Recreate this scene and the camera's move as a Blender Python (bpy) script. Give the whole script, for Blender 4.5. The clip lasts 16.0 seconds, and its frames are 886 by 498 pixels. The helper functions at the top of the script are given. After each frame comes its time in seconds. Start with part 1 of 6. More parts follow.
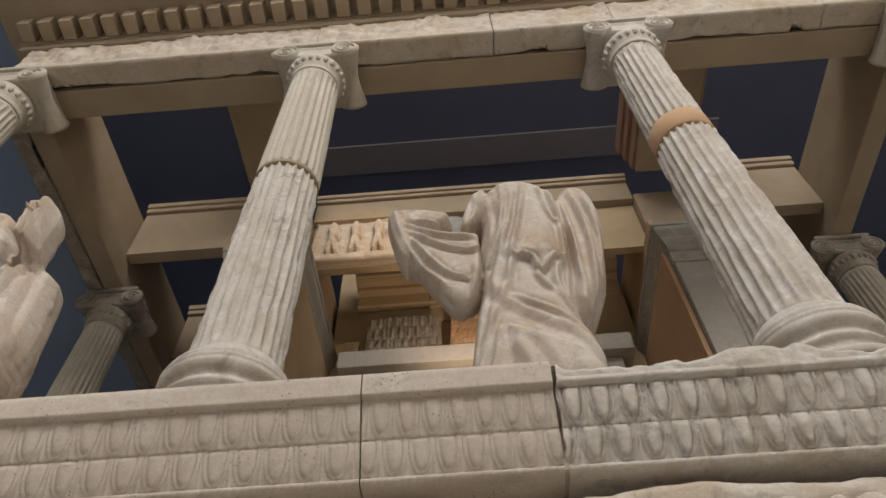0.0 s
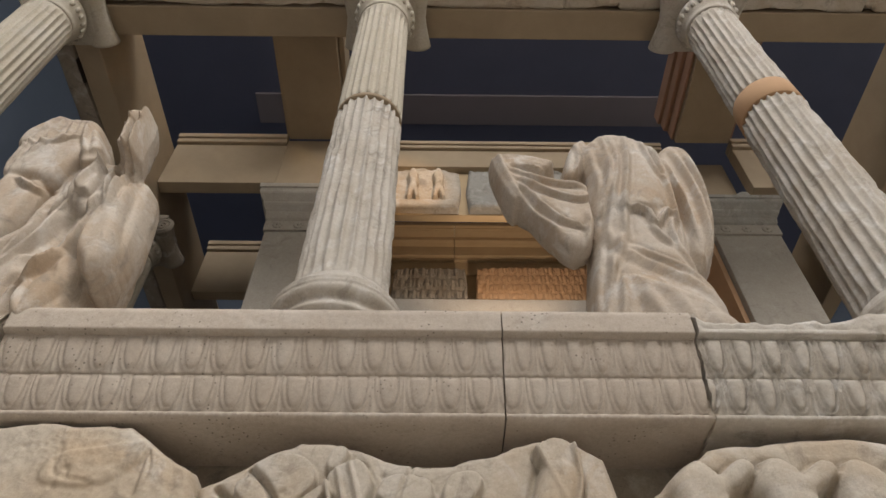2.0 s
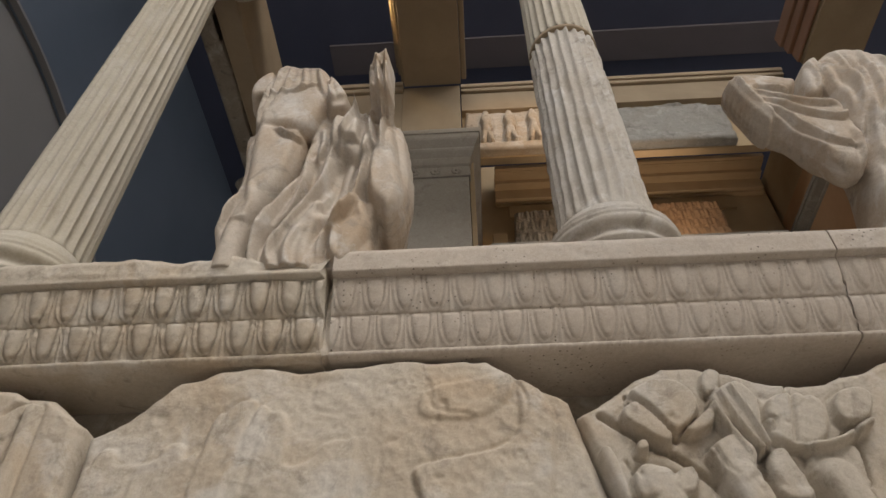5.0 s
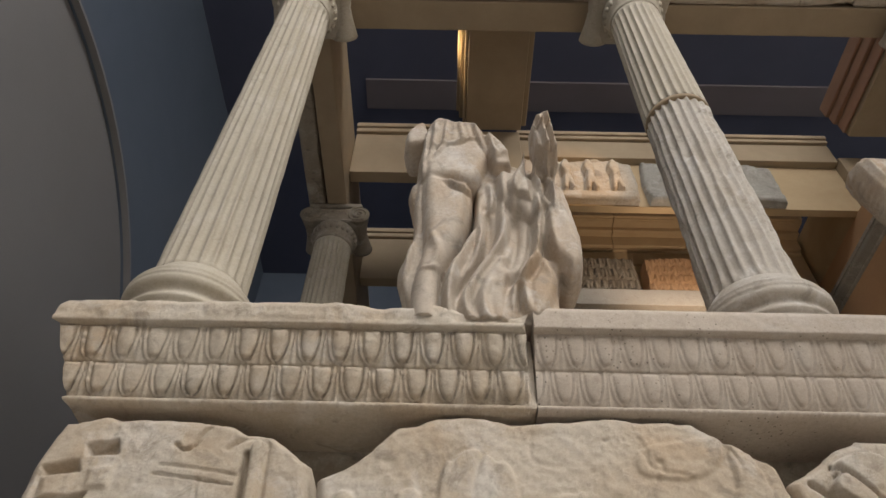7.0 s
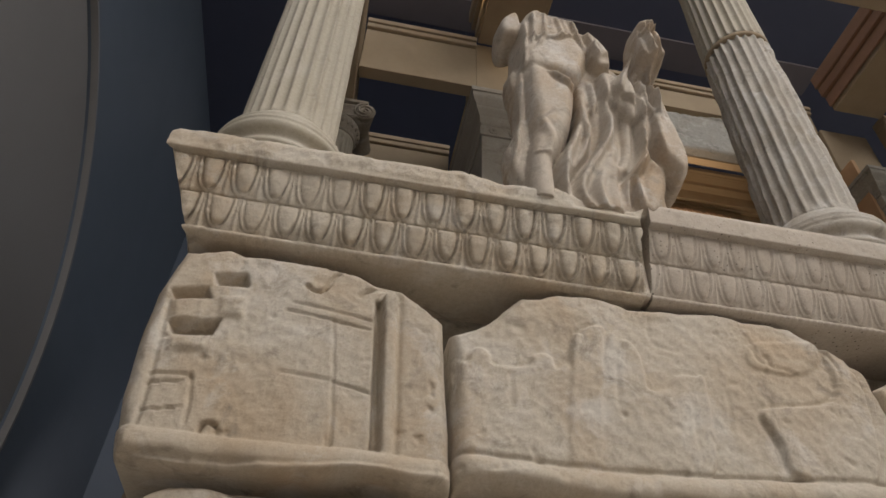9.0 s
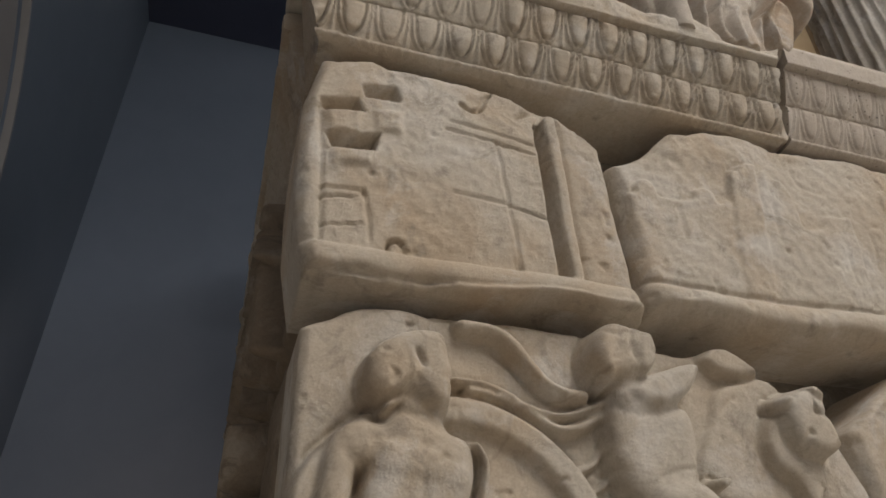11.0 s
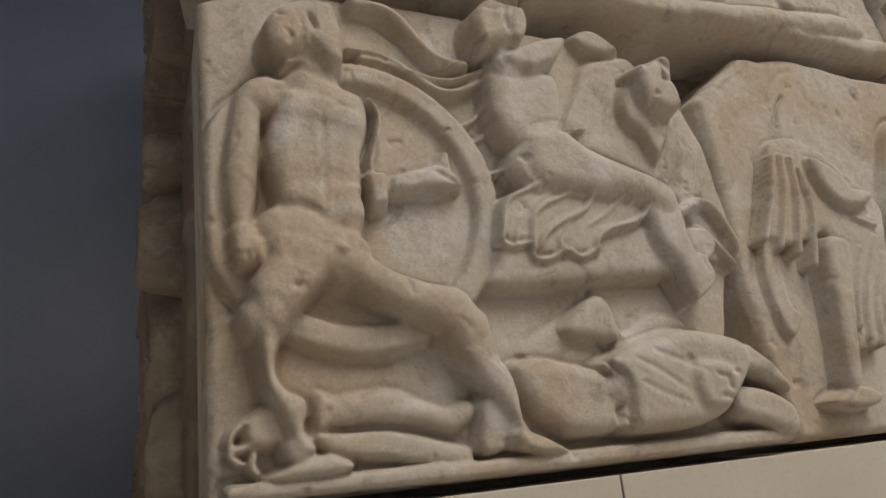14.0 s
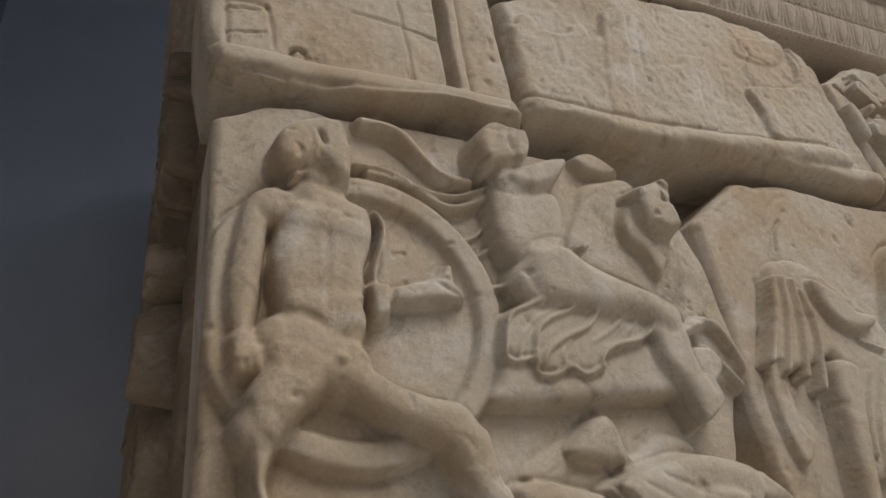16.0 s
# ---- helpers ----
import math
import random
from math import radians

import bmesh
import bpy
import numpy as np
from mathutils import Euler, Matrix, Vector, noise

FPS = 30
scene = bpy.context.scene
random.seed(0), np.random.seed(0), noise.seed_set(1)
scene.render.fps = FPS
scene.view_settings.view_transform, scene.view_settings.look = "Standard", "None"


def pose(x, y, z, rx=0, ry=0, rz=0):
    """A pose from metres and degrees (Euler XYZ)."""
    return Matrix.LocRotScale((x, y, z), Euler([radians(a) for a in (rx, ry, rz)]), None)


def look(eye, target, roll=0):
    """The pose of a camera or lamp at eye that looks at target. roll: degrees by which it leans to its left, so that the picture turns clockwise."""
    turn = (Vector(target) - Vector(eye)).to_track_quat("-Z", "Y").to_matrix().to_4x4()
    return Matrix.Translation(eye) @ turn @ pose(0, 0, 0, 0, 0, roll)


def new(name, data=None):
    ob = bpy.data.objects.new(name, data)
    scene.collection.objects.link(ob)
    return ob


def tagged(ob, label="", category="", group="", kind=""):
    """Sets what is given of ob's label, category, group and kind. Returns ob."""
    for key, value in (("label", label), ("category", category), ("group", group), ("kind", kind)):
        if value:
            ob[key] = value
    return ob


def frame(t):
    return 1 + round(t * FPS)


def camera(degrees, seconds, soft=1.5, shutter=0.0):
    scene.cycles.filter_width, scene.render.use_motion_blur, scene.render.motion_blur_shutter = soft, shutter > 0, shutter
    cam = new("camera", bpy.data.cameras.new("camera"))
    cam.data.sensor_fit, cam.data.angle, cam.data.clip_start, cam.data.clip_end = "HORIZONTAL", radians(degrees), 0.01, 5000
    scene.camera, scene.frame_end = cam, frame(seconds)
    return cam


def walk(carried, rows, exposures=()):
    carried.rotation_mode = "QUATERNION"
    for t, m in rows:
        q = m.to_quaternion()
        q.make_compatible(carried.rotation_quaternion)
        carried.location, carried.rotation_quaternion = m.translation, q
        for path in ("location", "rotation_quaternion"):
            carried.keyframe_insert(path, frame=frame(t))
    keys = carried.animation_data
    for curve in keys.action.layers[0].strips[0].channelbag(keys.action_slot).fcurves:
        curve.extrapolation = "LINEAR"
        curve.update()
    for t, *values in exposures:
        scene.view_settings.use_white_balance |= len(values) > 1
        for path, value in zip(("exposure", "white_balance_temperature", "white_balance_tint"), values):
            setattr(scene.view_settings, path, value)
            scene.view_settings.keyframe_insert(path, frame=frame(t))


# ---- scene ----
cam = camera(64.8, 16.0)
PATH = [
    (0, (-0.091, 0.824, 1.672), (-0.14, 2.037, 3.261), -2.4),
    (0.5, (-0.21, 0.91, 1.694), (-0.239, 2.131, 3.278), -2.2),
    (1, (-0.353, 0.89, 1.689), (-0.355, 2.117, 3.268), -1.7),
    (1.5, (-0.502, 0.844, 1.678), (-0.468, 2.105, 3.23), -0.8),
    (2, (-0.579, 0.884, 1.66), (-0.564, 2.185, 3.179), 0.0),
    (2.5, (-0.655, 0.956, 1.681), (-0.634, 2.257, 3.2), -0.1),
    (3, (-0.773, 0.931, 1.678), (-0.767, 2.224, 3.204), 0.1),
    (3.5, (-0.953, 0.873, 1.672), (-0.952, 2.16, 3.202), 0.8),
    (4, (-1.089, 0.871, 1.646), (-1.103, 2.168, 3.169), 1.2),
    (4.5, (-1.238, 0.95, 1.639), (-1.26, 2.312, 3.104), -0.7),
    (5, (-1.392, 0.923, 1.641), (-1.467, 2.326, 3.064), -0.4),
    (5.2, (-1.464, 0.894, 1.655), (-1.549, 2.298, 3.077), -0.1),
    (7.3, (-2.116, 0.757, 1.596), (-2.087, 2.093, 3.084), 2.4),
    (7.5, (-2.171, 0.743, 1.573), (-2.057, 2.105, 3.033), 2.6),
    (8, (-2.31, 0.772, 1.559), (-2.121, 2.201, 2.945), 4.5),
    (8.5, (-2.436, 0.896, 1.549), (-2.233, 2.358, 2.899), 3.5),
    (9, (-2.613, 0.96, 1.486), (-2.384, 2.416, 2.838), 2.7),
    (9.2, (-2.705, 0.96, 1.481), (-2.476, 2.424, 2.824), 2.7),
    (11.3, (-3.167, 1.313, 1.431), (-2.526, 2.892, 2.477), -2.6),
    (11.5, (-3.191, 1.306, 1.402), (-2.439, 2.861, 2.41), -4.1),
    (12, (-3.206, 1.319, 1.297), (-2.29, 2.844, 2.212), -5.2),
    (12.5, (-3.165, 1.277, 1.213), (-2.244, 2.842, 2.053), -5.7),
    (13, (-3.132, 1.243, 1.159), (-2.247, 2.896, 1.855), -6.4),
    (13.5, (-3.12, 1.211, 1.143), (-2.317, 2.937, 1.755), -6.8),
    (14, (-3.104, 1.249, 1.127), (-2.344, 2.999, 1.726), -6.3),
    (14.5, (-3.102, 1.257, 1.123), (-2.357, 3.013, 1.724), -6.1),
    (15, (-3.123, 1.263, 1.127), (-2.377, 3.002, 1.772), -6.1),
    (15.5, (-3.115, 1.266, 1.121), (-2.378, 2.955, 1.897), -6.0),
    (16, (-3.107, 1.271, 1.112), (-2.363, 2.881, 2.036), -5.7),
]
walk(cam, [(t, look(eye, target, roll)) for t, eye, target, roll in PATH], [(0, 0.60), (3, 0.54), (5, 0.40), (7.5, 0.60), (9, 0.36), (11.5, 0.30), (14, 0.36), (16, 0.26)])

# ---- world and light ----
world = bpy.data.worlds.new("gallery_air")
scene.world = world
world.use_nodes = True
world.node_tree.nodes["Background"].inputs[0].default_value = (0.75, 0.85, 1.0, 1)
world.node_tree.nodes["Background"].inputs[1].default_value = 0.032


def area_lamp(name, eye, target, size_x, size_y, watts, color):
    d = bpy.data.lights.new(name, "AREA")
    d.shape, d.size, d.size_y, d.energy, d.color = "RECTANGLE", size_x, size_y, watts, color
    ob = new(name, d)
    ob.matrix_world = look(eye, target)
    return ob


def spot_lamp(name, eye, target, watts, degrees, color, radius=0.03):
    d = bpy.data.lights.new(name, "SPOT")
    d.energy, d.spot_size, d.spot_blend, d.color, d.shadow_soft_size = watts, radians(degrees), 0.6, color, radius
    ob = new(name, d)
    ob.matrix_world = look(eye, target)
    return ob


# daylight of a long unseen roof light, assumed over the gallery before the facade
area_lamp("assumed_roof_light", (0.8, -3.2, 10.9), (0.2, 1.0, 0), 9.0, 6.0, 1000, (1.0, 0.937, 0.89))
# warm gallery spots in the porch
spot_lamp("porch_spot", (-0.1, 3.05, 6.3), (-0.9, 4.4, 6.6), 30, 34, (1.0, 0.62, 0.30))
spot_lamp("cella_spot", (0.0, 4.6, 5.3), (-0.1, 5.3, 6.75), 19, 105, (1.0, 0.74, 0.53))
spot_lamp("beam_spot", (-2.15, 3.5, 7.2), (-1.9, 3.5, 7.1), 9, 130, (1.0, 0.72, 0.38))
# unseen fill spot near the gallery roof, added to brighten the lower relief
spot_lamp("relief_fill_spot", (0.8, -2.4, 10.6), (-2.75, 2.4, 1.2), 520, 19, (1.0, 0.92, 0.80), 0.12)
# unseen fill panel added to lift the dark corner of the passage walls
area_lamp("passage_fill", (-3.6, 8.0, 10.9), (-4.0, 9.0, 0.0), 2.0, 3.0, 2, (1.0, 0.93, 0.88))
# unseen spot added to lay a warm glow on the north wall
spot_lamp("wall_glow_spot", (-4.0, 6.9, 3.3), (-4.15, 10.0, 3.4), 55, 125, (1.0, 0.80, 0.68), 0.05)


# ---- materials ----
def node_material(name, rough=0.8, metal=0.0):
    m = bpy.data.materials.new(name)
    m.use_nodes = True
    nt = m.node_tree
    b = nt.nodes["Principled BSDF"]
    b.inputs["Roughness"].default_value = rough
    b.inputs["Metallic"].default_value = metal
    return m, nt, b


def add_noise(nt, scale, detail=6, rough=0.6, coord=None, dist=0.0):
    n = nt.nodes.new("ShaderNodeTexNoise")
    n.inputs["Scale"].default_value, n.inputs["Detail"].default_value = scale, detail
    n.inputs["Roughness"].default_value, n.inputs["Distortion"].default_value = rough, dist
    nt.links.new(coord, n.inputs["Vector"])
    return n.outputs["Fac"]


def ramp(nt, fac, lo, hi, a=(0, 0, 0, 1), b=(1, 1, 1, 1)):
    r = nt.nodes.new("ShaderNodeValToRGB")
    r.color_ramp.elements[0].position, r.color_ramp.elements[1].position = lo, hi
    r.color_ramp.elements[0].color, r.color_ramp.elements[1].color = a, b
    nt.links.new(fac, r.inputs["Fac"])
    return r.outputs["Color"]


def mix(nt, fac, a, b):
    n = nt.nodes.new("ShaderNodeMix")
    n.data_type = "RGBA"
    for sock, v in ((n.inputs[0], fac), (n.inputs[6], a), (n.inputs[7], b)):
        if isinstance(v, (tuple, float, int)):
            sock.default_value = v
        else:
            nt.links.new(v, sock)
    return n.outputs[2]


def bump(nt, bsdf, height, strength, distance):
    n = nt.nodes.new("ShaderNodeBump")
    n.inputs["Strength"].default_value, n.inputs["Distance"].default_value = strength, distance
    nt.links.new(height, n.inputs["Height"])
    nt.links.new(n.outputs["Normal"], bsdf.inputs["Normal"])


def stone(name, base, stain, light, grime, big=2.2, pits=0.0, bumpy=0.35, rough=0.78, stain_amount=0.5, cracks=0.0):
    """Weathered stone: broad stains, light worn patches, fine grain, dark specks or pits."""
    m, nt, b = node_material(name, rough)
    g = nt.nodes.new("ShaderNodeNewGeometry").outputs["Position"]
    c = mix(nt, ramp(nt, add_noise(nt, big, 5, 0.6, g, 0.6), 0.42, 0.66), (*base, 1), (*stain, 1))
    c = mix(nt, stain_amount, (*base, 1), c)
    c = mix(nt, ramp(nt, add_noise(nt, big * 2.7, 6, 0.62, g, 0.4), 0.52, 0.68), c, (*light, 1))
    c = mix(nt, ramp(nt, add_noise(nt, 9.0, 8, 0.7, g, 0.8), 0.55, 0.72), c, (*grime, 1))
    fine = add_noise(nt, 70, 6, 0.75, g)
    mul = nt.nodes.new("ShaderNodeMix")
    mul.data_type, mul.blend_type = "RGBA", "MULTIPLY"
    mul.inputs[0].default_value = 0.30
    nt.links.new(c, mul.inputs[6])
    nt.links.new(ramp(nt, fine, 0.30, 0.62, (0.50, 0.48, 0.44, 1)), mul.inputs[7])
    c = mul.outputs[2]
    mul = nt.nodes.new("ShaderNodeMix")
    mul.data_type, mul.blend_type = "RGBA", "MULTIPLY"
    mul.inputs[0].default_value = 0.20
    nt.links.new(c, mul.inputs[6])
    nt.links.new(ramp(nt, add_noise(nt, 210, 4, 0.7, g), 0.34, 0.55, (0.55, 0.52, 0.48, 1)), mul.inputs[7])
    c = mul.outputs[2]
    if pits:
        v = nt.nodes.new("ShaderNodeTexVoronoi")
        v.inputs["Scale"].default_value = 55
        nt.links.new(g, v.inputs["Vector"])
        where = ramp(nt, add_noise(nt, 6, 3, 0.5, g), 0.45, 0.65)
        dot = ramp(nt, v.outputs["Distance"], 0.12, 0.2, (1, 1, 1, 1), (0, 0, 0, 1))
        both = nt.nodes.new("ShaderNodeMath")
        both.operation = "MULTIPLY"
        nt.links.new(where, both.inputs[0])
        nt.links.new(dot, both.inputs[1])
        sc_ = nt.nodes.new("ShaderNodeMath")
        sc_.operation = "MULTIPLY"
        nt.links.new(both.outputs[0], sc_.inputs[0])
        sc_.inputs[1].default_value = pits
        c = mix(nt, sc_.outputs[0], c, (0.06, 0.05, 0.04, 1))
    if cracks:
        v = nt.nodes.new("ShaderNodeTexVoronoi")
        v.feature = "DISTANCE_TO_EDGE"
        v.inputs["Scale"].default_value = 2.6
        w = nt.nodes.new("ShaderNodeMix")
        w.data_type = "VECTOR"
        w.inputs[0].default_value = 0.18
        warp = nt.nodes.new("ShaderNodeTexNoise")
        warp.inputs["Scale"].default_value, warp.inputs["Detail"].default_value = 4.0, 6
        nt.links.new(g, warp.inputs["Vector"])
        nt.links.new(g, w.inputs[4])
        nt.links.new(warp.outputs["Color"], w.inputs[5])
        nt.links.new(w.outputs[1], v.inputs["Vector"])
        line = ramp(nt, v.outputs["Distance"], 0.0, 0.012, (1, 1, 1, 1), (0, 0, 0, 1))
        gate = ramp(nt, add_noise(nt, 3.1, 3, 0.5, g), 0.52, 0.6)
        both = nt.nodes.new("ShaderNodeMath")
        both.operation = "MULTIPLY"
        nt.links.new(line, both.inputs[0])
        nt.links.new(gate, both.inputs[1])
        amount = nt.nodes.new("ShaderNodeMath")
        amount.operation = "MULTIPLY"
        nt.links.new(both.outputs[0], amount.inputs[0])
        amount.inputs[1].default_value = cracks
        c = mix(nt, amount.outputs[0], c, (0.12, 0.095, 0.07, 1))
    nt.links.new(c, b.inputs["Base Color"])
    add = nt.nodes.new("ShaderNodeMath")
    add.operation = "ADD"
    nt.links.new(fine, add.inputs[0])
    nt.links.new(add_noise(nt, 30, 8, 0.75, g), add.inputs[1])
    bump(nt, b, add.outputs[0], bumpy, 0.006)
    return m


def plaster(name, base, other, rough=0.85, scale=3.0, bumpy=0.12):
    m, nt, b = node_material(name, rough)
    g = nt.nodes.new("ShaderNodeNewGeometry").outputs["Position"]
    c = mix(nt, ramp(nt, add_noise(nt, scale, 6, 0.65, g, 0.3), 0.35, 0.7), (*base, 1), (*other, 1))
    fine = add_noise(nt, 90, 5, 0.7, g)
    c = mix(nt, ramp(nt, fine, 0.5, 0.8), c, tuple(x * 0.85 for x in base) + (1,))
    nt.links.new(c, b.inputs["Base Color"])
    bump(nt, b, fine, bumpy, 0.003)
    return m


MARBLE = stone("weathered_marble", (0.505, 0.45, 0.37), (0.45, 0.35, 0.245), (0.575, 0.535, 0.475), (0.27, 0.23, 0.185), 2.4, stain_amount=0.9, cracks=0.22, bumpy=0.5)
MARBLE_PALE = stone("pale_column_marble", (0.52, 0.485, 0.43), (0.41, 0.35, 0.275), (0.61, 0.59, 0.555), (0.27, 0.24, 0.20), 5.0, stain_amount=0.6, bumpy=0.5)
STATUE = stone("statue_marble", (0.50, 0.44, 0.37), (0.42, 0.305, 0.20), (0.585, 0.55, 0.505), (0.28, 0.25, 0.215), 3.6, bumpy=0.45, stain_amount=0.75)
CAST = stone("cast_cornice_stone", (0.475, 0.415, 0.35), (0.44, 0.375, 0.305), (0.51, 0.46, 0.40), (0.37, 0.32, 0.265), 2.0, pits=0.8, bumpy=0.25)
CAST_COLUMN = stone("cast_column_stone", (0.475, 0.435, 0.355), (0.445, 0.395, 0.31), (0.51, 0.475, 0.405), (0.37, 0.325, 0.26), 2.0, bumpy=0.15)
# darker brown stone for podium core, side capitals, side and doorway fragments
DARK_STONE = stone("dark_brown_stone", (0.30, 0.265, 0.215), (0.22, 0.17, 0.125), (0.40, 0.365, 0.31), (0.13, 0.11, 0.09), 3.5, bumpy=0.5)
# marble of the unlit long side, its shade put into a darker colour
SIDE_STONE = stone("shaded_side_marble", (0.29, 0.23, 0.165), (0.21, 0.145, 0.09), (0.38, 0.32, 0.25), (0.15, 0.115, 0.08), 3.0, bumpy=0.45)
GREY_STONE = stone("grey_relief_stone", (0.33, 0.32, 0.29), (0.30, 0.27, 0.22), (0.42, 0.40, 0.37), (0.20, 0.19, 0.17), 4.0, bumpy=0.45)
ANTA = stone("grey_anta_stone", (0.40, 0.37, 0.32), (0.37, 0.33, 0.275), (0.44, 0.41, 0.36), (0.30, 0.275, 0.235), 2.6, bumpy=0.15)
TAN = plaster("tan_beam_plaster", (0.35, 0.275, 0.185), (0.29, 0.225, 0.15))
OCHRE = plaster("ochre_doorway_plaster", (0.47, 0.36, 0.22), (0.41, 0.30, 0.175))
RUST = plaster("rust_brown_beam_plaster", (0.30, 0.175, 0.115), (0.25, 0.145, 0.095))
RESTORE = plaster("terracotta_restoration", (0.50, 0.32, 0.185), (0.44, 0.275, 0.155))
PLINTH = plaster("smooth_plinth_render", (0.50, 0.455, 0.37), (0.46, 0.415, 0.335))
BLUE = plaster("slate_blue_wall_paint", (0.115, 0.145, 0.195), (0.10, 0.13, 0.178), 0.6, 1.2, 0.05)
NAVY = plaster("dark_blue_ceiling_paint", (0.085, 0.095, 0.15), (0.075, 0.085, 0.135), 0.6, 1.2, 0.05)
GREYWALL = plaster("grey_niche_paint", (0.235, 0.23, 0.235), (0.215, 0.21, 0.215), 0.55, 0.8, 0.04)
STRIPE = plaster("grey_ceiling_panel", (0.17, 0.15, 0.165), (0.155, 0.14, 0.15), 0.6, 1.5, 0.05)
# paint of the unseen walls, kept pale to bounce light at the facade
PALE = plaster("pale_bounce_paint", (0.72, 0.70, 0.66), (0.68, 0.66, 0.62), 0.7, 1.2, 0.04)
# colour of the unseen floor, raised for light bounced onto undersides
FLOOR = plaster("pale_bounce_floor", (0.62, 0.575, 0.515), (0.56, 0.52, 0.46), 0.45, 1.5, 0.05)
# weak glow given to the unseen, assumed roof panel
GLOW, gnt, gb = node_material("assumed_roof_glass", 0.4)
gb.inputs["Base Color"].default_value = (0.8, 0.82, 0.85, 1)
gb.inputs["Emission Color"].default_value, gb.inputs["Emission Strength"].default_value = (0.95, 0.97, 1.0, 1), 0.8


# ---- geometry helpers ----
def empty(name, x=0.0, y=0.0, z=0.0):
    ob = new(name)
    ob.location = (x, y, z)
    return ob


def hang(ob, parent):
    if parent is not None:
        ob.parent = parent
        ob.matrix_parent_inverse = Matrix.Translation(parent.location).inverted()
    return ob


def mesh_object(name, verts, faces, material, parent=None, label="", smooth=True):
    me = bpy.data.meshes.new(name)
    me.from_pydata([tuple(v) for v in verts], [], faces)
    me.materials.append(material)
    if smooth:
        me.polygons.foreach_set("use_smooth", [True] * len(me.polygons))
    me.update()
    ob = new(name, me)
    hang(ob, parent)
    if label:
        ob["label"] = label
    return ob


def part(name, bm, material, parent=None, label="", smooth=False):
    me = bpy.data.meshes.new(name)
    bmesh.ops.recalc_face_normals(bm, faces=bm.faces)
    bm.to_mesh(me)
    bm.free()
    me.materials.append(material)
    if smooth:
        me.polygons.foreach_set("use_smooth", [True] * len(me.polygons))
    ob = new(name, me)
    hang(ob, parent)
    if label:
        ob["label"] = label
    return ob


def box_bm(x0, x1, y0, y1, z0, z1, bevel=0.008):
    bm = bmesh.new()
    bmesh.ops.create_cube(bm, size=1, matrix=Matrix.Translation(((x0 + x1) / 2, (y0 + y1) / 2, (z0 + z1) / 2)) @ Matrix.Diagonal((x1 - x0, y1 - y0, z1 - z0, 1)))
    if bevel:
        bmesh.ops.bevel(bm, geom=bm.edges[:], offset=bevel, segments=2, affect="EDGES", profile=0.6)
    return bm


def block(name, x0, x1, y0, y1, z0, z1, material, parent=None, label="", bevel=0.008):
    return part(name, box_bm(x0, x1, y0, y1, z0, z1, bevel), material, parent, label)


def grid_faces(nu, nv, off=0, flip=False, close_u=False):
    """Faces of an nv by nu grid of vertices, rows of nu."""
    j, i = np.meshgrid(np.arange(nv - 1), np.arange(nu if close_u else nu - 1), indexing="ij")
    i2 = (i + 1) % nu
    q = np.stack([j * nu + i, j * nu + i2, (j + 1) * nu + i2, (j + 1) * nu + i], -1).reshape(-1, 4) + off
    return (q[:, ::-1] if flip else q).tolist()


def vnoise(x, y, scale, seed=0, octaves=4):
    """Smooth value noise of numpy arrays, about -1 to 1."""
    out, amp, tot = np.zeros_like(x, dtype=float), 1.0, 0.0
    for o in range(octaves):
        u, v = x * scale + 17.3 * o + seed * 3.7, y * scale + 9.1 * o - seed * 5.3
        iu, iv = np.floor(u).astype(int), np.floor(v).astype(int)
        fu, fv = u - iu, v - iv
        fu, fv = fu * fu * (3 - 2 * fu), fv * fv * (3 - 2 * fv)

        def rnd(a, b):
            h = np.sin(a * 127.1 + b * 311.7 + seed * 74.7) * 43758.5453
            return (h - np.floor(h)) * 2 - 1
        out += amp * ((rnd(iu, iv) * (1 - fu) + rnd(iu + 1, iv) * fu) * (1 - fv) + (rnd(iu, iv + 1) * (1 - fu) + rnd(iu + 1, iv + 1) * fu) * fv)
        tot, amp, scale = tot + amp, amp * 0.5, scale * 2.03
    return out / tot


def lathe(name, profile, material, parent, x=0, y=0, segs=64, label="", wear=0.0, seed=0):
    a = np.linspace(0, 2 * math.pi, segs, endpoint=False)
    rows = []
    for r, z in profile:
        rr = r + (wear * vnoise(np.cos(a) * 2, np.sin(a) * 2 + z * 7, 3, seed) if r > 0.01 else 0)
        rows.append(np.stack([x + rr * np.cos(a), y + rr * np.sin(a), np.full(segs, z)], -1))
    return mesh_object(name, np.concatenate(rows), grid_faces(segs, len(profile), close_u=True), material, parent, label)


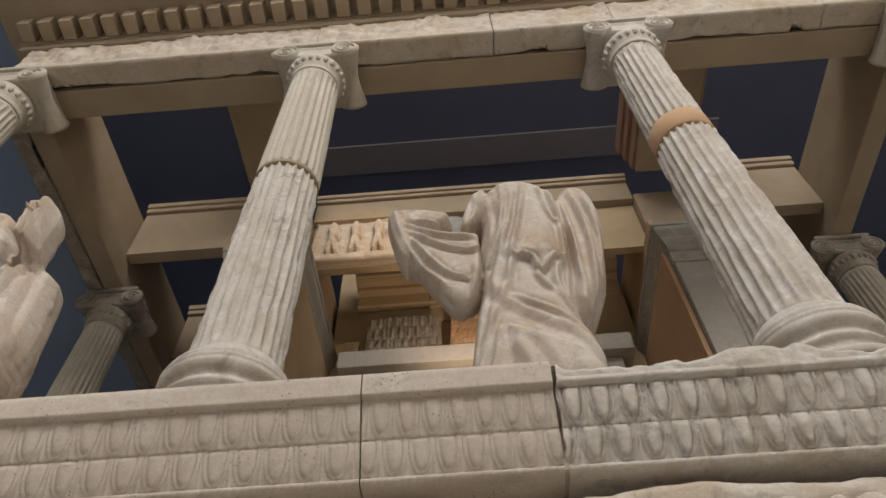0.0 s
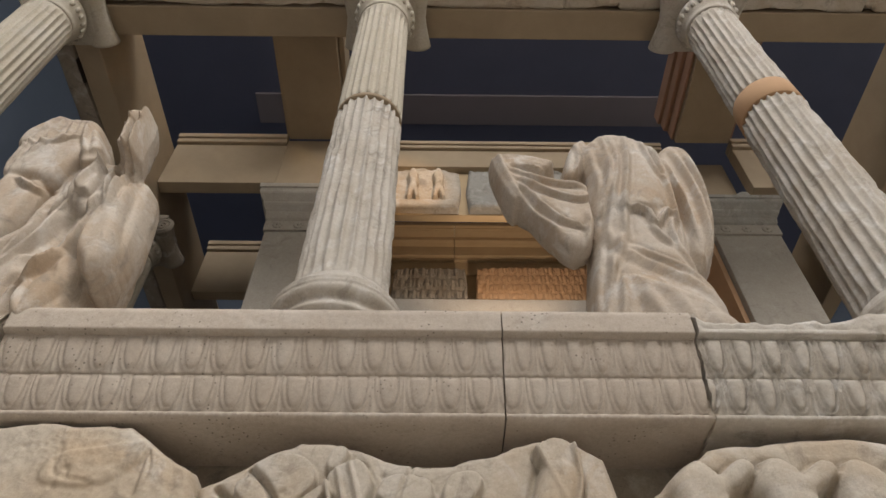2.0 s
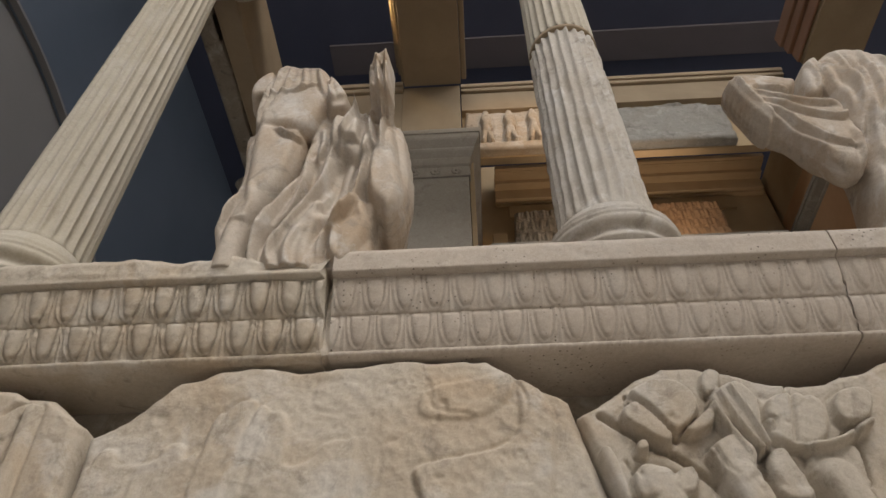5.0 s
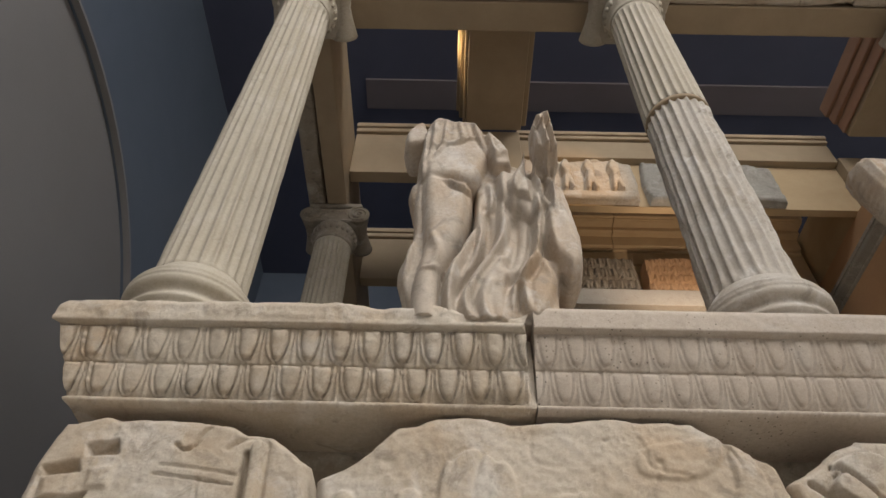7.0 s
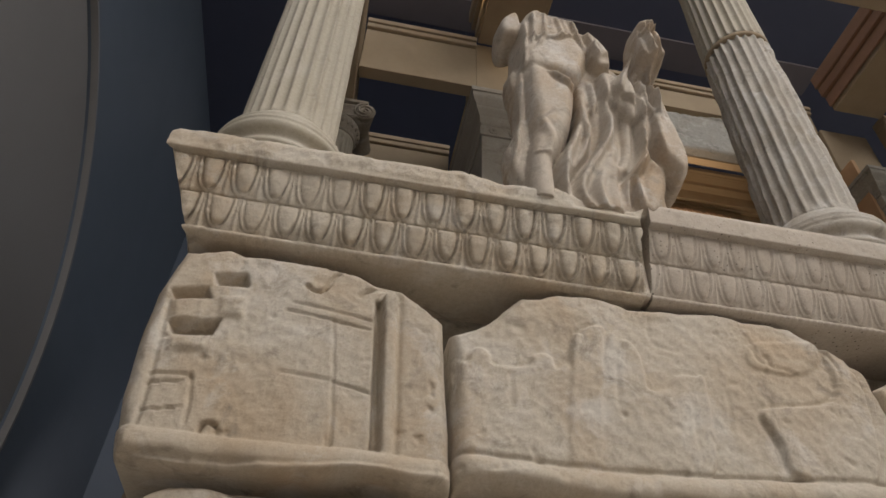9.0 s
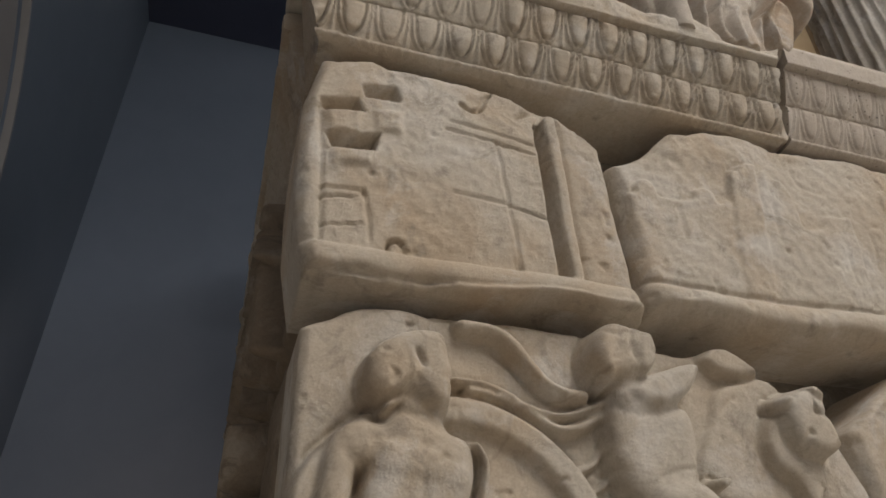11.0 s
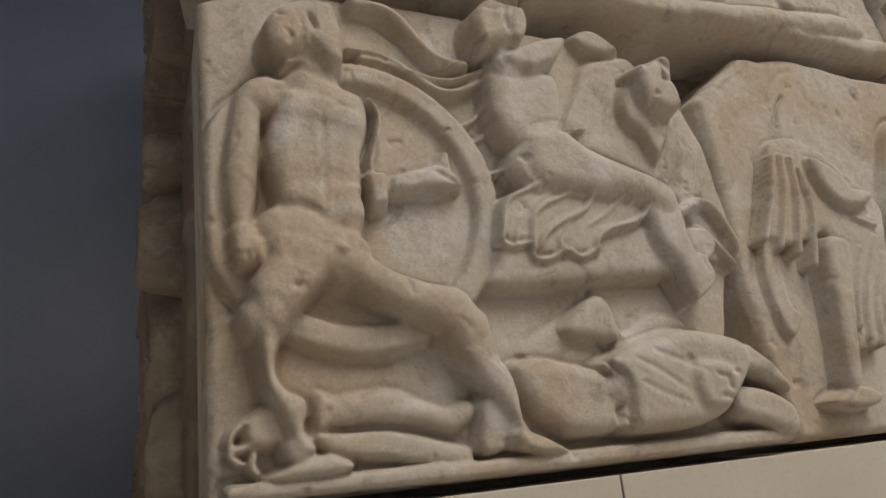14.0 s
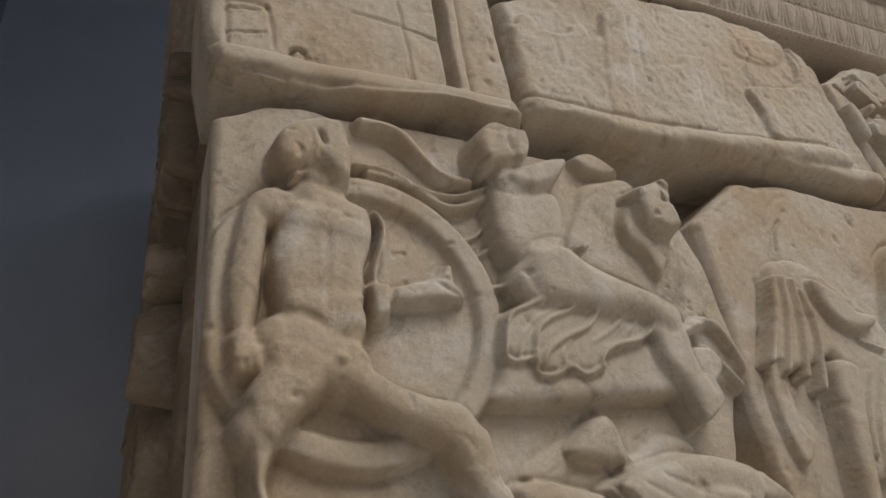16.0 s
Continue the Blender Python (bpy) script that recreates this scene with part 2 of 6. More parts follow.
# ---- relief carving: heights over a slab's face ----
class Relief:
    """A stone slab whose carved face is a field of heights over x and z."""

    def __init__(self, left, right, bottom, top, step=0.006):
        zs = (min(bottom), max(top))
        self.nv = int((max(top) - min(bottom)) / step)
        self.nu = int((max(right) - min(left)) / step)
        v = np.linspace(0, 1, self.nv)[:, None] * np.ones((1, self.nu))
        u = np.ones((self.nv, 1)) * np.linspace(0, 1, self.nu)[None, :]
        lx = np.interp(v, np.linspace(0, 1, len(left)), left)
        rx = np.interp(v, np.linspace(0, 1, len(right)), right)
        self.x = lx + u * (rx - lx)
        tz = np.interp(u, np.linspace(0, 1, len(top)), top)
        bz = np.interp(u, np.linspace(0, 1, len(bottom)), bottom)
        tz = tz + 0.012 * vnoise(u * 9, u * 0, 2.0, 3)
        self.z = bz + v * (tz - bz)
        self.u, self.v = u, v
        self.h = np.zeros_like(self.x)
        self.wide, self.tall = rx - lx, tz - bz

    def put(self, h, soft=0.008):
        d = np.clip((h - self.h) / soft, -1, 1)
        blend = soft * 0.25 * (1 - np.abs(d)) ** 2 * np.clip(np.minimum(h, self.h) / soft, 0, 1)
        self.h = np.where(h <= 0, self.h, np.maximum(self.h, h) + blend)

    def limb(self, x1, z1, x2, z2, r1, r2, h):
        dx, dz = x2 - x1, z2 - z1
        t = np.clip(((self.x - x1) * dx + (self.z - z1) * dz) / max(dx * dx + dz * dz, 1e-9), 0, 1)
        d = np.hypot(self.x - x1 - t * dx, self.z - z1 - t * dz) / (r1 + t * (r2 - r1))
        edge = (d - 1) * (r1 + r2) / 2
        self.h -= 0.010 * np.exp(-((edge - 0.006) / 0.008) ** 2) * np.clip(1 - self.h / 0.03, 0, 1)
        self.put(h * np.clip(1 - d ** 3.6, 0, 1) ** 0.5, 0.02)

    def ring(self, x, z, r, w, h):
        d = np.abs(np.hypot(self.x - x, self.z - z) - r + w / 2) / (w / 2)
        self.h -= 0.006 * np.exp(-(((d - 1) * w / 2 - 0.005) / 0.006) ** 2) * np.clip(1 - self.h / 0.03, 0, 1)
        self.put(h * np.clip(1 - d ** 5, 0, 1) ** 0.5)

    def fold(self, x1, z1, x2, z2, x3, z3, w, h):
        best = np.full_like(self.x, 9.0)
        pts = [((1 - t) ** 2 * x1 + 2 * t * (1 - t) * x2 + t * t * x3, (1 - t) ** 2 * z1 + 2 * t * (1 - t) * z2 + t * t * z3) for t in np.linspace(0, 1, 9)]
        for (ax, az), (bx, bz) in zip(pts[:-1], pts[1:]):
            dx, dz = bx - ax, bz - az
            t = np.clip(((self.x - ax) * dx + (self.z - az) * dz) / max(dx * dx + dz * dz, 1e-9), 0, 1)
            best = np.minimum(best, np.hypot(self.x - ax - t * dx, self.z - az - t * dz))
        shape = np.clip(1 - (best / w) ** 2, 0, 1)
        if h < 0:
            self.h += h * shape
        else:
            self.h -= 0.008 * np.exp(-((best - w - 0.004) / 0.006) ** 2)
            self.put(h * shape ** 0.6)

    def panel(self, x1, z1, x2, z2, x3, z3, x4, z4, h, soft=0.013):
        p = [(x1, z1), (x2, z2), (x3, z3), (x4, z4)]
        area = sum(p[i][0] * p[(i + 1) % 4][1] - p[(i + 1) % 4][0] * p[i][1] for i in range(4))
        inside = np.full_like(self.x, 9.0)
        for i in range(4):
            (ax, az), (bx, bz) = p[i], p[(i + 1) % 4]
            n = math.hypot(bx - ax, bz - az)
            inside = np.minimum(inside, np.sign(area) * ((bx - ax) * (self.z - az) - (bz - az) * (self.x - ax)) / n)
        self.h += h * np.clip(inside / soft + 0.5, 0, 1)

    def outline(self, pts):
        """A smooth closed line through the points, its distance inwards (negative outside) over the slab's face."""
        p = np.array(pts).reshape(-1, 2)
        n, line = len(p), []
        for i in range(n):
            a, b, c, d = p[i - 1], p[i], p[(i + 1) % n], p[(i + 2) % n]
            for t in (0.0, 0.34, 0.67):
                line.append(0.5 * (2 * b + (c - a) * t + (2 * a - 5 * b + 4 * c - d) * t * t + (3 * b - a - 3 * c + d) * t ** 3))
        best, inside = np.full(self.x.shape, 9.0), np.zeros(self.x.shape, bool)
        for (ax, az), (bx, bz) in zip(line, line[1:] + line[:1]):
            dx, dz = bx - ax, bz - az
            t = np.clip(((self.x - ax) * dx + (self.z - az) * dz) / max(dx * dx + dz * dz, 1e-9), 0, 1)
            best = np.minimum(best, np.hypot(self.x - ax - t * dx, self.z - az - t * dz))
            if abs(dz) > 1e-9:
                inside ^= ((az > self.z) != (bz > self.z)) & (self.x < ax + (self.z - az) * dx / dz)
        return np.where(inside, best, -best)

    def shape(self, h, swell, *pts):
        """A carved form of height h, its edge rounded over the width swell, undercut by a narrow groove."""
        d = self.outline(pts)
        self.h -= min(0.007, 0.11 * h) * np.exp(-((d + 0.004) / 0.005) ** 2) * np.clip(1 - self.h / (h + 0.005), 0, 1)
        q = np.clip(d / swell, 0, 1)
        self.put(np.where(d > 0, h * (0.42 * np.clip(d / 0.005, 0, 1) + 0.58 * np.sqrt(1 - (1 - q) ** 2)), 0), 0.006)

    def joint(self, x, z, r, h):
        """A soft swelling that joins two limbs."""
        d = np.hypot(self.x - x, self.z - z) / r
        top = h * np.clip(1 - d ** 3, 0, 1) ** 0.4
        k = 0.03
        t = np.clip(0.5 + 0.5 * (top - self.h) / k, 0, 1)
        self.h = np.where(d < 1, self.h + (top - self.h) * t + 0.3 * k * t * (1 - t), self.h)

    def wear(self, cells=1):
        """Rounds off all edges a little."""
        for n in range(cells):
            p = np.pad(self.h, 1, mode="edge")
            self.h = (4 * p[1:-1, 1:-1] + 2 * (p[:-2, 1:-1] + p[2:, 1:-1] + p[1:-1, :-2] + p[1:-1, 2:]) + p[:-2, :-2] + p[2:, 2:] + p[:-2, 2:] + p[2:, :-2]) / 16

    def ridge(self, h, w, *pts):
        """A raised fold, or an incised line where h is negative, along a smooth line through the points."""
        p = np.array(pts).reshape(-1, 2)
        n, line = len(p), [p[0]]
        for i in range(n - 1):
            a, b, c, d = p[max(i - 1, 0)], p[i], p[i + 1], p[min(i + 2, n - 1)]
            for t in (0.25, 0.5, 0.75, 1.0):
                line.append(0.5 * (2 * b + (c - a) * t + (2 * a - 5 * b + 4 * c - d) * t * t + (3 * b - a - 3 * c + d) * t ** 3))
        best = np.full(self.x.shape, 9.0)
        for (ax, az), (bx, bz) in zip(line[:-1], line[1:]):
            dx, dz = bx - ax, bz - az
            t = np.clip(((self.x - ax) * dx + (self.z - az) * dz) / max(dx * dx + dz * dz, 1e-9), 0, 1)
            best = np.minimum(best, np.hypot(self.x - ax - t * dx, self.z - az - t * dz))
        form = np.clip(1 - (best / w) ** 2, 0, 1)
        if h < 0:
            self.h += h * form
        else:
            self.h -= 0.005 * np.exp(-((best - w - 0.003) / 0.004) ** 2) * np.clip(1 - self.h / (h + 0.005), 0, 1)
            self.put(h * form ** 0.45, 0.006)

    def build(self, name, face_y, back_y, material, seed=0, rough=0.006, edge=0.022, roll=0.0, parent=None, label=""):
        """roll: the height of a rounded rail along the slab's foot."""
        self.h += rough * vnoise(self.x, self.z, 5, seed, 5) + 0.35 * rough * vnoise(self.x, self.z, 45, seed + 1, 3)
        chips = np.clip(vnoise(self.x, self.z, 22, seed + 2, 3) - 0.50, 0, 1)
        self.h -= 0.03 * chips
        if roll:
            d = (self.z - self.z[0:1] - 0.035) / 0.035
            self.put(roll * np.clip(1 - d ** 2, 0, 1) ** 0.5 * (1 + 0.25 * vnoise(self.x, self.z, 9, seed + 5)))
            low = np.exp(-self.v * self.tall / 0.05)
            self.h -= 0.035 * low * np.clip(vnoise(self.x, self.z, 6, seed + 11, 4) + 0.1, 0, 1)
            self.z = self.z + 0.03 * low * np.clip(vnoise(self.x, self.z * 0, 5, seed + 12, 4), 0, 1)
        near = np.minimum(np.minimum(self.u, 1 - self.u) * self.wide, np.minimum(self.v, 1 - self.v) * self.tall)
        near = near * (1 + 0.5 * vnoise(self.x, self.z, 14, seed + 7))
        self.h -= edge * np.clip(1 - near / edge, 0, 1) ** 2
        n = self.nu * self.nv
        front = np.stack([self.x, face_y - self.h, self.z], -1).reshape(-1, 3)
        faces = grid_faces(self.nu, self.nv)
        idx = np.arange(n).reshape(self.nv, self.nu)
        rim = np.concatenate([idx[0, :], idx[1:, -1], idx[-1, -2::-1], idx[-2:0:-1, 0]])
        back = front[rim].copy()
        back[:, 1] = back_y
        m = len(rim)
        faces += [(int(rim[(i + 1) % m]), int(rim[i]), n + i, n + (i + 1) % m) for i in range(m)]
        faces.append(tuple(n + i for i in range(m)))
        ob = mesh_object(name, np.concatenate([front, back]), faces, material, parent, label)
        return ob


# ---- sculpture in the round: a distance field turned into a skin ----
class Clay:
    """Blended solid forms on a grid of cells."""

    def __init__(self, x0, x1, y0, y1, z0, z1, step=0.0125):
        self.o, self.s = np.array((x0, y0, z0)), step
        self.n = [int((b - a) / step) for a, b in ((x0, x1), (y0, y1), (z0, z1))]
        g = np.meshgrid(*[np.arange(k) * step + o for k, o in zip(self.n, self.o)], indexing="ij")
        self.x, self.y, self.z = g
        self.d = np.full(self.x.shape, 9.0)

    def blend(self, d, k):
        h = np.clip(0.5 + 0.5 * (self.d - d) / k, 0, 1)
        self.d = self.d + (d - self.d) * h - k * h * (1 - h)

    def bar(self, a, b, ra, rb, k=0.03, flat=1.0):
        """A tapered round bar; flat: its depth against its width."""
        a, b = np.array(a, float), np.array(b, float)
        ab = b - a
        px, py, pz = self.x - a[0], (self.y - a[1]), self.z - a[2]
        t = np.clip((px * ab[0] + py * ab[1] + pz * ab[2]) / max(ab @ ab, 1e-9), 0, 1)
        d = np.sqrt((px - t * ab[0]) ** 2 + ((py - t * ab[1]) / flat) ** 2 + (pz - t * ab[2]) ** 2) - (ra + t * (rb - ra))
        self.blend(d * min(1, flat), k)

    def skin(self, name, material, label="", seed=0, rough=0.004):
        self.d += rough * vnoise(self.x + 0.6 * self.y, self.z + 0.5 * self.y, 9, seed, 4)
        self.d += 0.004 * np.clip(vnoise(self.x - 0.4 * self.y, self.z + 0.7 * self.y, 14, seed + 5, 3) - 0.35, 0, 1)
        d = self.d
        neg = d < 0
        nx, ny, nz = self.n
        c = np.zeros((nx - 1, ny - 1, nz - 1), int)
        corners = [(i, j, k) for i in (0, 1) for j in (0, 1) for k in (0, 1)]
        for i, j, k in corners:
            c += neg[i:nx - 1 + i, j:ny - 1 + j, k:nz - 1 + k]
        act = (c > 0) & (c < 8)
        ids = np.full(act.shape, -1)
        ids[act] = np.arange(act.sum())
        base = np.argwhere(act)
        acc, cnt = np.zeros((len(base), 3)), np.zeros((len(base), 1))
        for i, (a) in enumerate(corners):
            for b in corners[i + 1:]:
                if sum(abs(p - q) for p, q in zip(a, b)) != 1:
                    continue
                da = d[base[:, 0] + a[0], base[:, 1] + a[1], base[:, 2] + a[2]]
                db = d[base[:, 0] + b[0], base[:, 1] + b[1], base[:, 2] + b[2]]
                hit = (da < 0) != (db < 0)
                t = np.where(hit, da / np.where(hit, da - db, 1), 0)
                p = np.array(a) + t[:, None] * (np.array(b) - np.array(a))
                acc += np.where(hit[:, None], p, 0)
                cnt += hit[:, None]
        verts = self.o + self.s * (base + acc / cnt)
        faces = []
        for ax in range(3):
            u, v = (ax + 1) % 3, (ax + 2) % 3
            sl = [slice(1, k - 1) for k in self.n]
            sl0, sl1 = list(sl), list(sl)
            sl0[ax], sl1[ax] = slice(0, self.n[ax] - 1), slice(1, self.n[ax])
            A, B = neg[tuple(sl0)], neg[tuple(sl1)]
            off = np.array([1, 1, 1])
            off[ax] = 0
            for way, cond in ((0, A & ~B), (1, B & ~A)):
                e = np.argwhere(cond) + off
                if len(e) == 0:
                    continue
                du, dv = np.eye(3, dtype=int)[u], np.eye(3, dtype=int)[v]
                q = [e - du - dv, e - dv, e, e - du]
                quad = np.stack([ids[w[:, 0], w[:, 1], w[:, 2]] for w in q], -1)
                quad = quad[(quad >= 0).all(1)]
                faces += (quad[:, ::-1] if way else quad).tolist()
        return mesh_object(name, verts, faces, material, None, label)


# ---- the gallery ----
def setting(ob, label):
    return tagged(ob, label, kind="structure")


setting(block("floor", -7, 9, -7, 10.4, -0.2, 0, FLOOR, bevel=0), "unseen stone gallery floor, pale to bounce light")
ceiling = setting(block("ceiling", -7, 9, -7, 10.4, 11.05, 11.35, NAVY, bevel=0), "dark navy painted gallery ceiling")
block("ceiling_panel", -3.3, 3.9, 5.89, 6.38, 11.0, 11.046, STRIPE, ceiling, "lighter grey ceiling strip", 0.004)
setting(block("wall_north", -7, 9, 10.0, 10.4, 0, 11.05, BLUE, bevel=0), "slate blue painted gallery wall")
setting(block("wall_south", -7, 9, -7.4, -7.0, 0, 11.05, PALE, bevel=0), "plain unseen gallery wall behind, pale to bounce light")
setting(block("wall_east", 9.0, 9.4, -7, 10.4, 0, 11.05, PALE, bevel=0), "unseen painted gallery wall, pale to bounce light")
# assumed panel above the area lamp, out of view
assumed_skylight = setting(block("assumed_window_roof", -3.7, 5.3, -6.2, -0.2, 11.0, 11.045, GLOW, bevel=0), "long frosted roof light, unseen and assumed in the ceiling")


def arched_wall():
    """The west wall with a tall arched recess: a sheet with thickness, the arch cut through it."""
    cy, cz, r, x0, x1 = 3.75, 4.3, 3.6, -5.5, -5.72
    bm = bmesh.new()
    arch = [(cy + r * math.cos(a), cz + r * math.sin(a)) for a in np.linspace(0, math.pi, 40)]
    inner = [(cy + r, 0.0)] + arch + [(cy - r, 0.0)]
    outer = [(10.0, 0.0), (10.0, 11.05)] + [(y, 11.05) for y in np.linspace(9.9, -6.9, 38)] + [(-7.0, 11.05), (-7.0, 0.0)]
    vi = [[bm.verts.new((x, y, z)) for y, z in inner] for x in (x0, x1)]
    vo = [[bm.verts.new((x, y, z)) for y, z in outer] for x in (x0, x1)]
    n = min(len(inner), len(outer))
    for k in range(n - 1):
        for s in (0, 1):
            bm.faces.new((vi[s][k], vi[s][k + 1], vo[s][k + 1], vo[s][k]))
        bm.faces.new((vi[0][k], vi[1][k], vi[1][k + 1], vi[0][k + 1]))
        bm.faces.new((vo[0][k], vo[0][k + 1], vo[1][k + 1], vo[1][k]))
    w = setting(part("wall_west", bm, BLUE), "slate blue gallery wall with a tall arched recess")
    bm = bmesh.new()
    rows = []
    for y, z in inner:
        a = math.atan2(z - cz, y - cy) if z > cz else (0 if y > cy else math.pi)
        rows.append([bm.verts.new((x, y + d * math.cos(a), z + (d * math.sin(a) if z > cz else 0))) for x, d in ((x0 + 0.003, 0.03), (x0 + 0.02, 0.025), (x0 + 0.02, -0.01), (x0 - 0.05, -0.01))])
    for a, b in zip(rows[:-1], rows[1:]):
        for k in range(3):
            bm.faces.new((a[k], a[k + 1], b[k + 1], b[k]))
    part("arch_trim", bm, GREYWALL, w, "narrow pale arch moulding")
    setting(block("wall_recess", -6.0, -5.585, -7, 10, 0, 11.05, GREYWALL, bevel=0), "grey painted back of the arched recess")


arched_wall()

# ---- the podium ----
podium = setting(block("podium_core", -2.95, 3.06, 2.62, 9.0, 0.0, 3.0, DARK_STONE, bevel=0.01), "dark core of the tomb podium behind the friezes")
plinth = setting(empty("podium_plinth", 0, 2.5, 0), "smooth rendered plinth of large pale slabs under the friezes")
for a, b in ((-3.06, -2.298), (-2.294, -1.05), (-1.046, 0.2), (0.204, 1.5), (1.504, 3.15)):
    block("slab", a, b, 2.40, 2.66, 0.0, 1.083, PLINTH, plinth, bevel=0.003)
for a, b in ((2.664, 4.6), (4.604, 6.8), (6.804, 9.0)):
    block("slab", -3.06, -2.9, a, b, 0.0, 1.083, PLINTH, plinth, bevel=0.003)

FRIEZE = "podium frieze slabs"


def frieze(ob, label):
    return tagged(ob, label, "relief slab", FRIEZE)


def lower_warriors():
    s = Relief((-3.024, -3.03, -3.04), (-1.832, -1.836, -1.93, -1.892, -1.85, -1.865, -1.883, -1.94), (1.1, 1.1),
               (2.03, 2.085, 2.085, 2.08, 2.085, 2.09, 2.06, 2.07, 2.085, 2.02, 1.93), 0.0034)
    limb, shape, ridge = s.limb, s.shape, s.ridge
    s.ring(-2.760, 1.621, 0.296, 0.058, 0.030)
    limb(-2.760, 1.621, -2.760, 1.621, 0.266, 0.266, 0.008)
    shape(0.016, 0.020, -2.194, 1.987, -2.122, 2.019, -2.014, 2.042, -1.923, 2.048, -1.900, 1.917, -1.833, 1.722, -1.856, 1.564, -1.942, 1.508, -2.004, 1.665, -2.142, 1.738, -2.267, 1.782, -2.260, 1.854, -2.224, 1.920)  # neck of the horse
    shape(0.048, 0.030, -2.523, 1.449, -2.479, 1.441, -2.352, 1.447, -2.213, 1.462, -2.095, 1.467, -2.051, 1.493, -2.109, 1.595, -2.245, 1.578, -2.395, 1.573, -2.482, 1.547, -2.505, 1.494)  # belly of the horse
    shape(0.058, 0.012, -2.467, 1.634, -2.318, 1.661, -2.119, 1.645, -2.148, 1.585, -2.249, 1.550, -2.277, 1.512, -2.345, 1.509, -2.411, 1.504, -2.425, 1.533, -2.482, 1.532)  # saddle cloth
    ridge(0.036, 0.0170, -2.742, 2.054, -2.679, 2.051, -2.642, 2.028, -2.612, 1.989, -2.576, 1.951, -2.531, 1.937, -2.507, 1.938)
    ridge(-0.012, 0.0060, -2.685, 2.019, -2.636, 1.987, -2.588, 1.946, -2.550, 1.935)
    ridge(0.034, 0.0090, -2.762, 1.942, -2.706, 1.941, -2.660, 1.927, -2.613, 1.904, -2.551, 1.896, -2.483, 1.921, -2.408, 1.970, -2.359, 1.995)
    ridge(0.03, 0.0120, -2.730, 1.926, -2.660, 1.916, -2.613, 1.893, -2.565, 1.872, -2.513, 1.881, -2.440, 1.926, -2.386, 1.967)
    ridge(0.02, 0.0060, -2.403, 1.967, -2.435, 1.892, -2.454, 1.822, -2.447, 1.756)
    ridge(0.02, 0.0050, -2.388, 1.976, -2.455, 1.869, -2.491, 1.818, -2.526, 1.799)
    ridge(0.018, 0.0050, -2.428, 1.887, -2.455, 1.809, -2.483, 1.774, -2.517, 1.762)
    ridge(0.026, 0.0080, -2.403, 1.757, -2.423, 1.714, -2.458, 1.695, -2.498, 1.686)
    shape(0.06, 0.030, -2.954, 1.841, -2.975, 1.821, -2.987, 1.785, -2.993, 1.740, -2.999, 1.695, -3.004, 1.652, -3.001, 1.601, -2.994, 1.555, -2.981, 1.532, -2.950, 1.539, -2.948, 1.572, -2.942, 1.614, -2.938, 1.657, -2.934, 1.701, -2.929, 1.757, -2.921, 1.802, -2.927, 1.821, -2.940, 1.837)  # hanging arm
    shape(0.074, 0.018, -2.991, 1.526, -2.962, 1.535, -2.937, 1.528, -2.931, 1.503, -2.936, 1.483, -2.954, 1.473, -2.977, 1.470, -2.992, 1.485)  # fist
    ridge(-0.01, 0.0040, -2.981, 1.498, -2.975, 1.476)
    ridge(-0.01, 0.0040, -2.968, 1.496, -2.961, 1.474)
    ridge(-0.01, 0.0040, -2.955, 1.496, -2.948, 1.477)
    shape(0.07, 0.045, -2.934, 1.830, -2.895, 1.850, -2.852, 1.867, -2.789, 1.844, -2.746, 1.828, -2.732, 1.797, -2.731, 1.761, -2.740, 1.724, -2.751, 1.689, -2.750, 1.654, -2.755, 1.621, -2.747, 1.588, -2.758, 1.549, -2.769, 1.512, -2.810, 1.499, -2.849, 1.510, -2.906, 1.538, -2.912, 1.565, -2.918, 1.607, -2.930, 1.654, -2.933, 1.697, -2.925, 1.753, -2.920, 1.802)  # torso
    shape(0.075, 0.030, -2.896, 1.823, -2.834, 1.821, -2.792, 1.806, -2.745, 1.781, -2.742, 1.743, -2.765, 1.722, -2.818, 1.736, -2.879, 1.739, -2.913, 1.758, -2.913, 1.798)  # chest
    shape(0.074, 0.030, -2.903, 1.633, -2.843, 1.645, -2.760, 1.641, -2.756, 1.608, -2.766, 1.559, -2.819, 1.536, -2.867, 1.566, -2.905, 1.578, -2.913, 1.606)  # belly
    ridge(-0.004, 0.0120, -2.902, 1.582, -2.862, 1.581, -2.838, 1.563, -2.820, 1.527)
    ridge(-0.0025, 0.0080, -2.830, 1.819, -2.829, 1.736, -2.829, 1.645, -2.834, 1.588)
    shape(0.058, 0.030, -2.862, 1.903, -2.828, 1.895, -2.777, 1.893, -2.783, 1.858, -2.775, 1.828, -2.831, 1.821, -2.894, 1.834, -2.882, 1.859)  # neck
    shape(0.09, 0.036, -2.936, 1.916, -2.933, 1.948, -2.916, 1.978, -2.883, 2.002, -2.850, 2.015, -2.815, 2.018, -2.790, 2.010, -2.781, 1.987, -2.778, 1.963, -2.771, 1.934, -2.775, 1.922, -2.772, 1.909, -2.775, 1.895, -2.775, 1.882, -2.786, 1.866, -2.802, 1.862, -2.826, 1.868, -2.848, 1.882, -2.872, 1.878, -2.898, 1.870, -2.919, 1.880, -2.931, 1.893)  # head in a close helmet
    shape(0.082, 0.010, -2.896, 1.873, -2.876, 1.882, -2.849, 1.890, -2.860, 1.877, -2.881, 1.863, -2.899, 1.848, -2.904, 1.859)  # neck guard
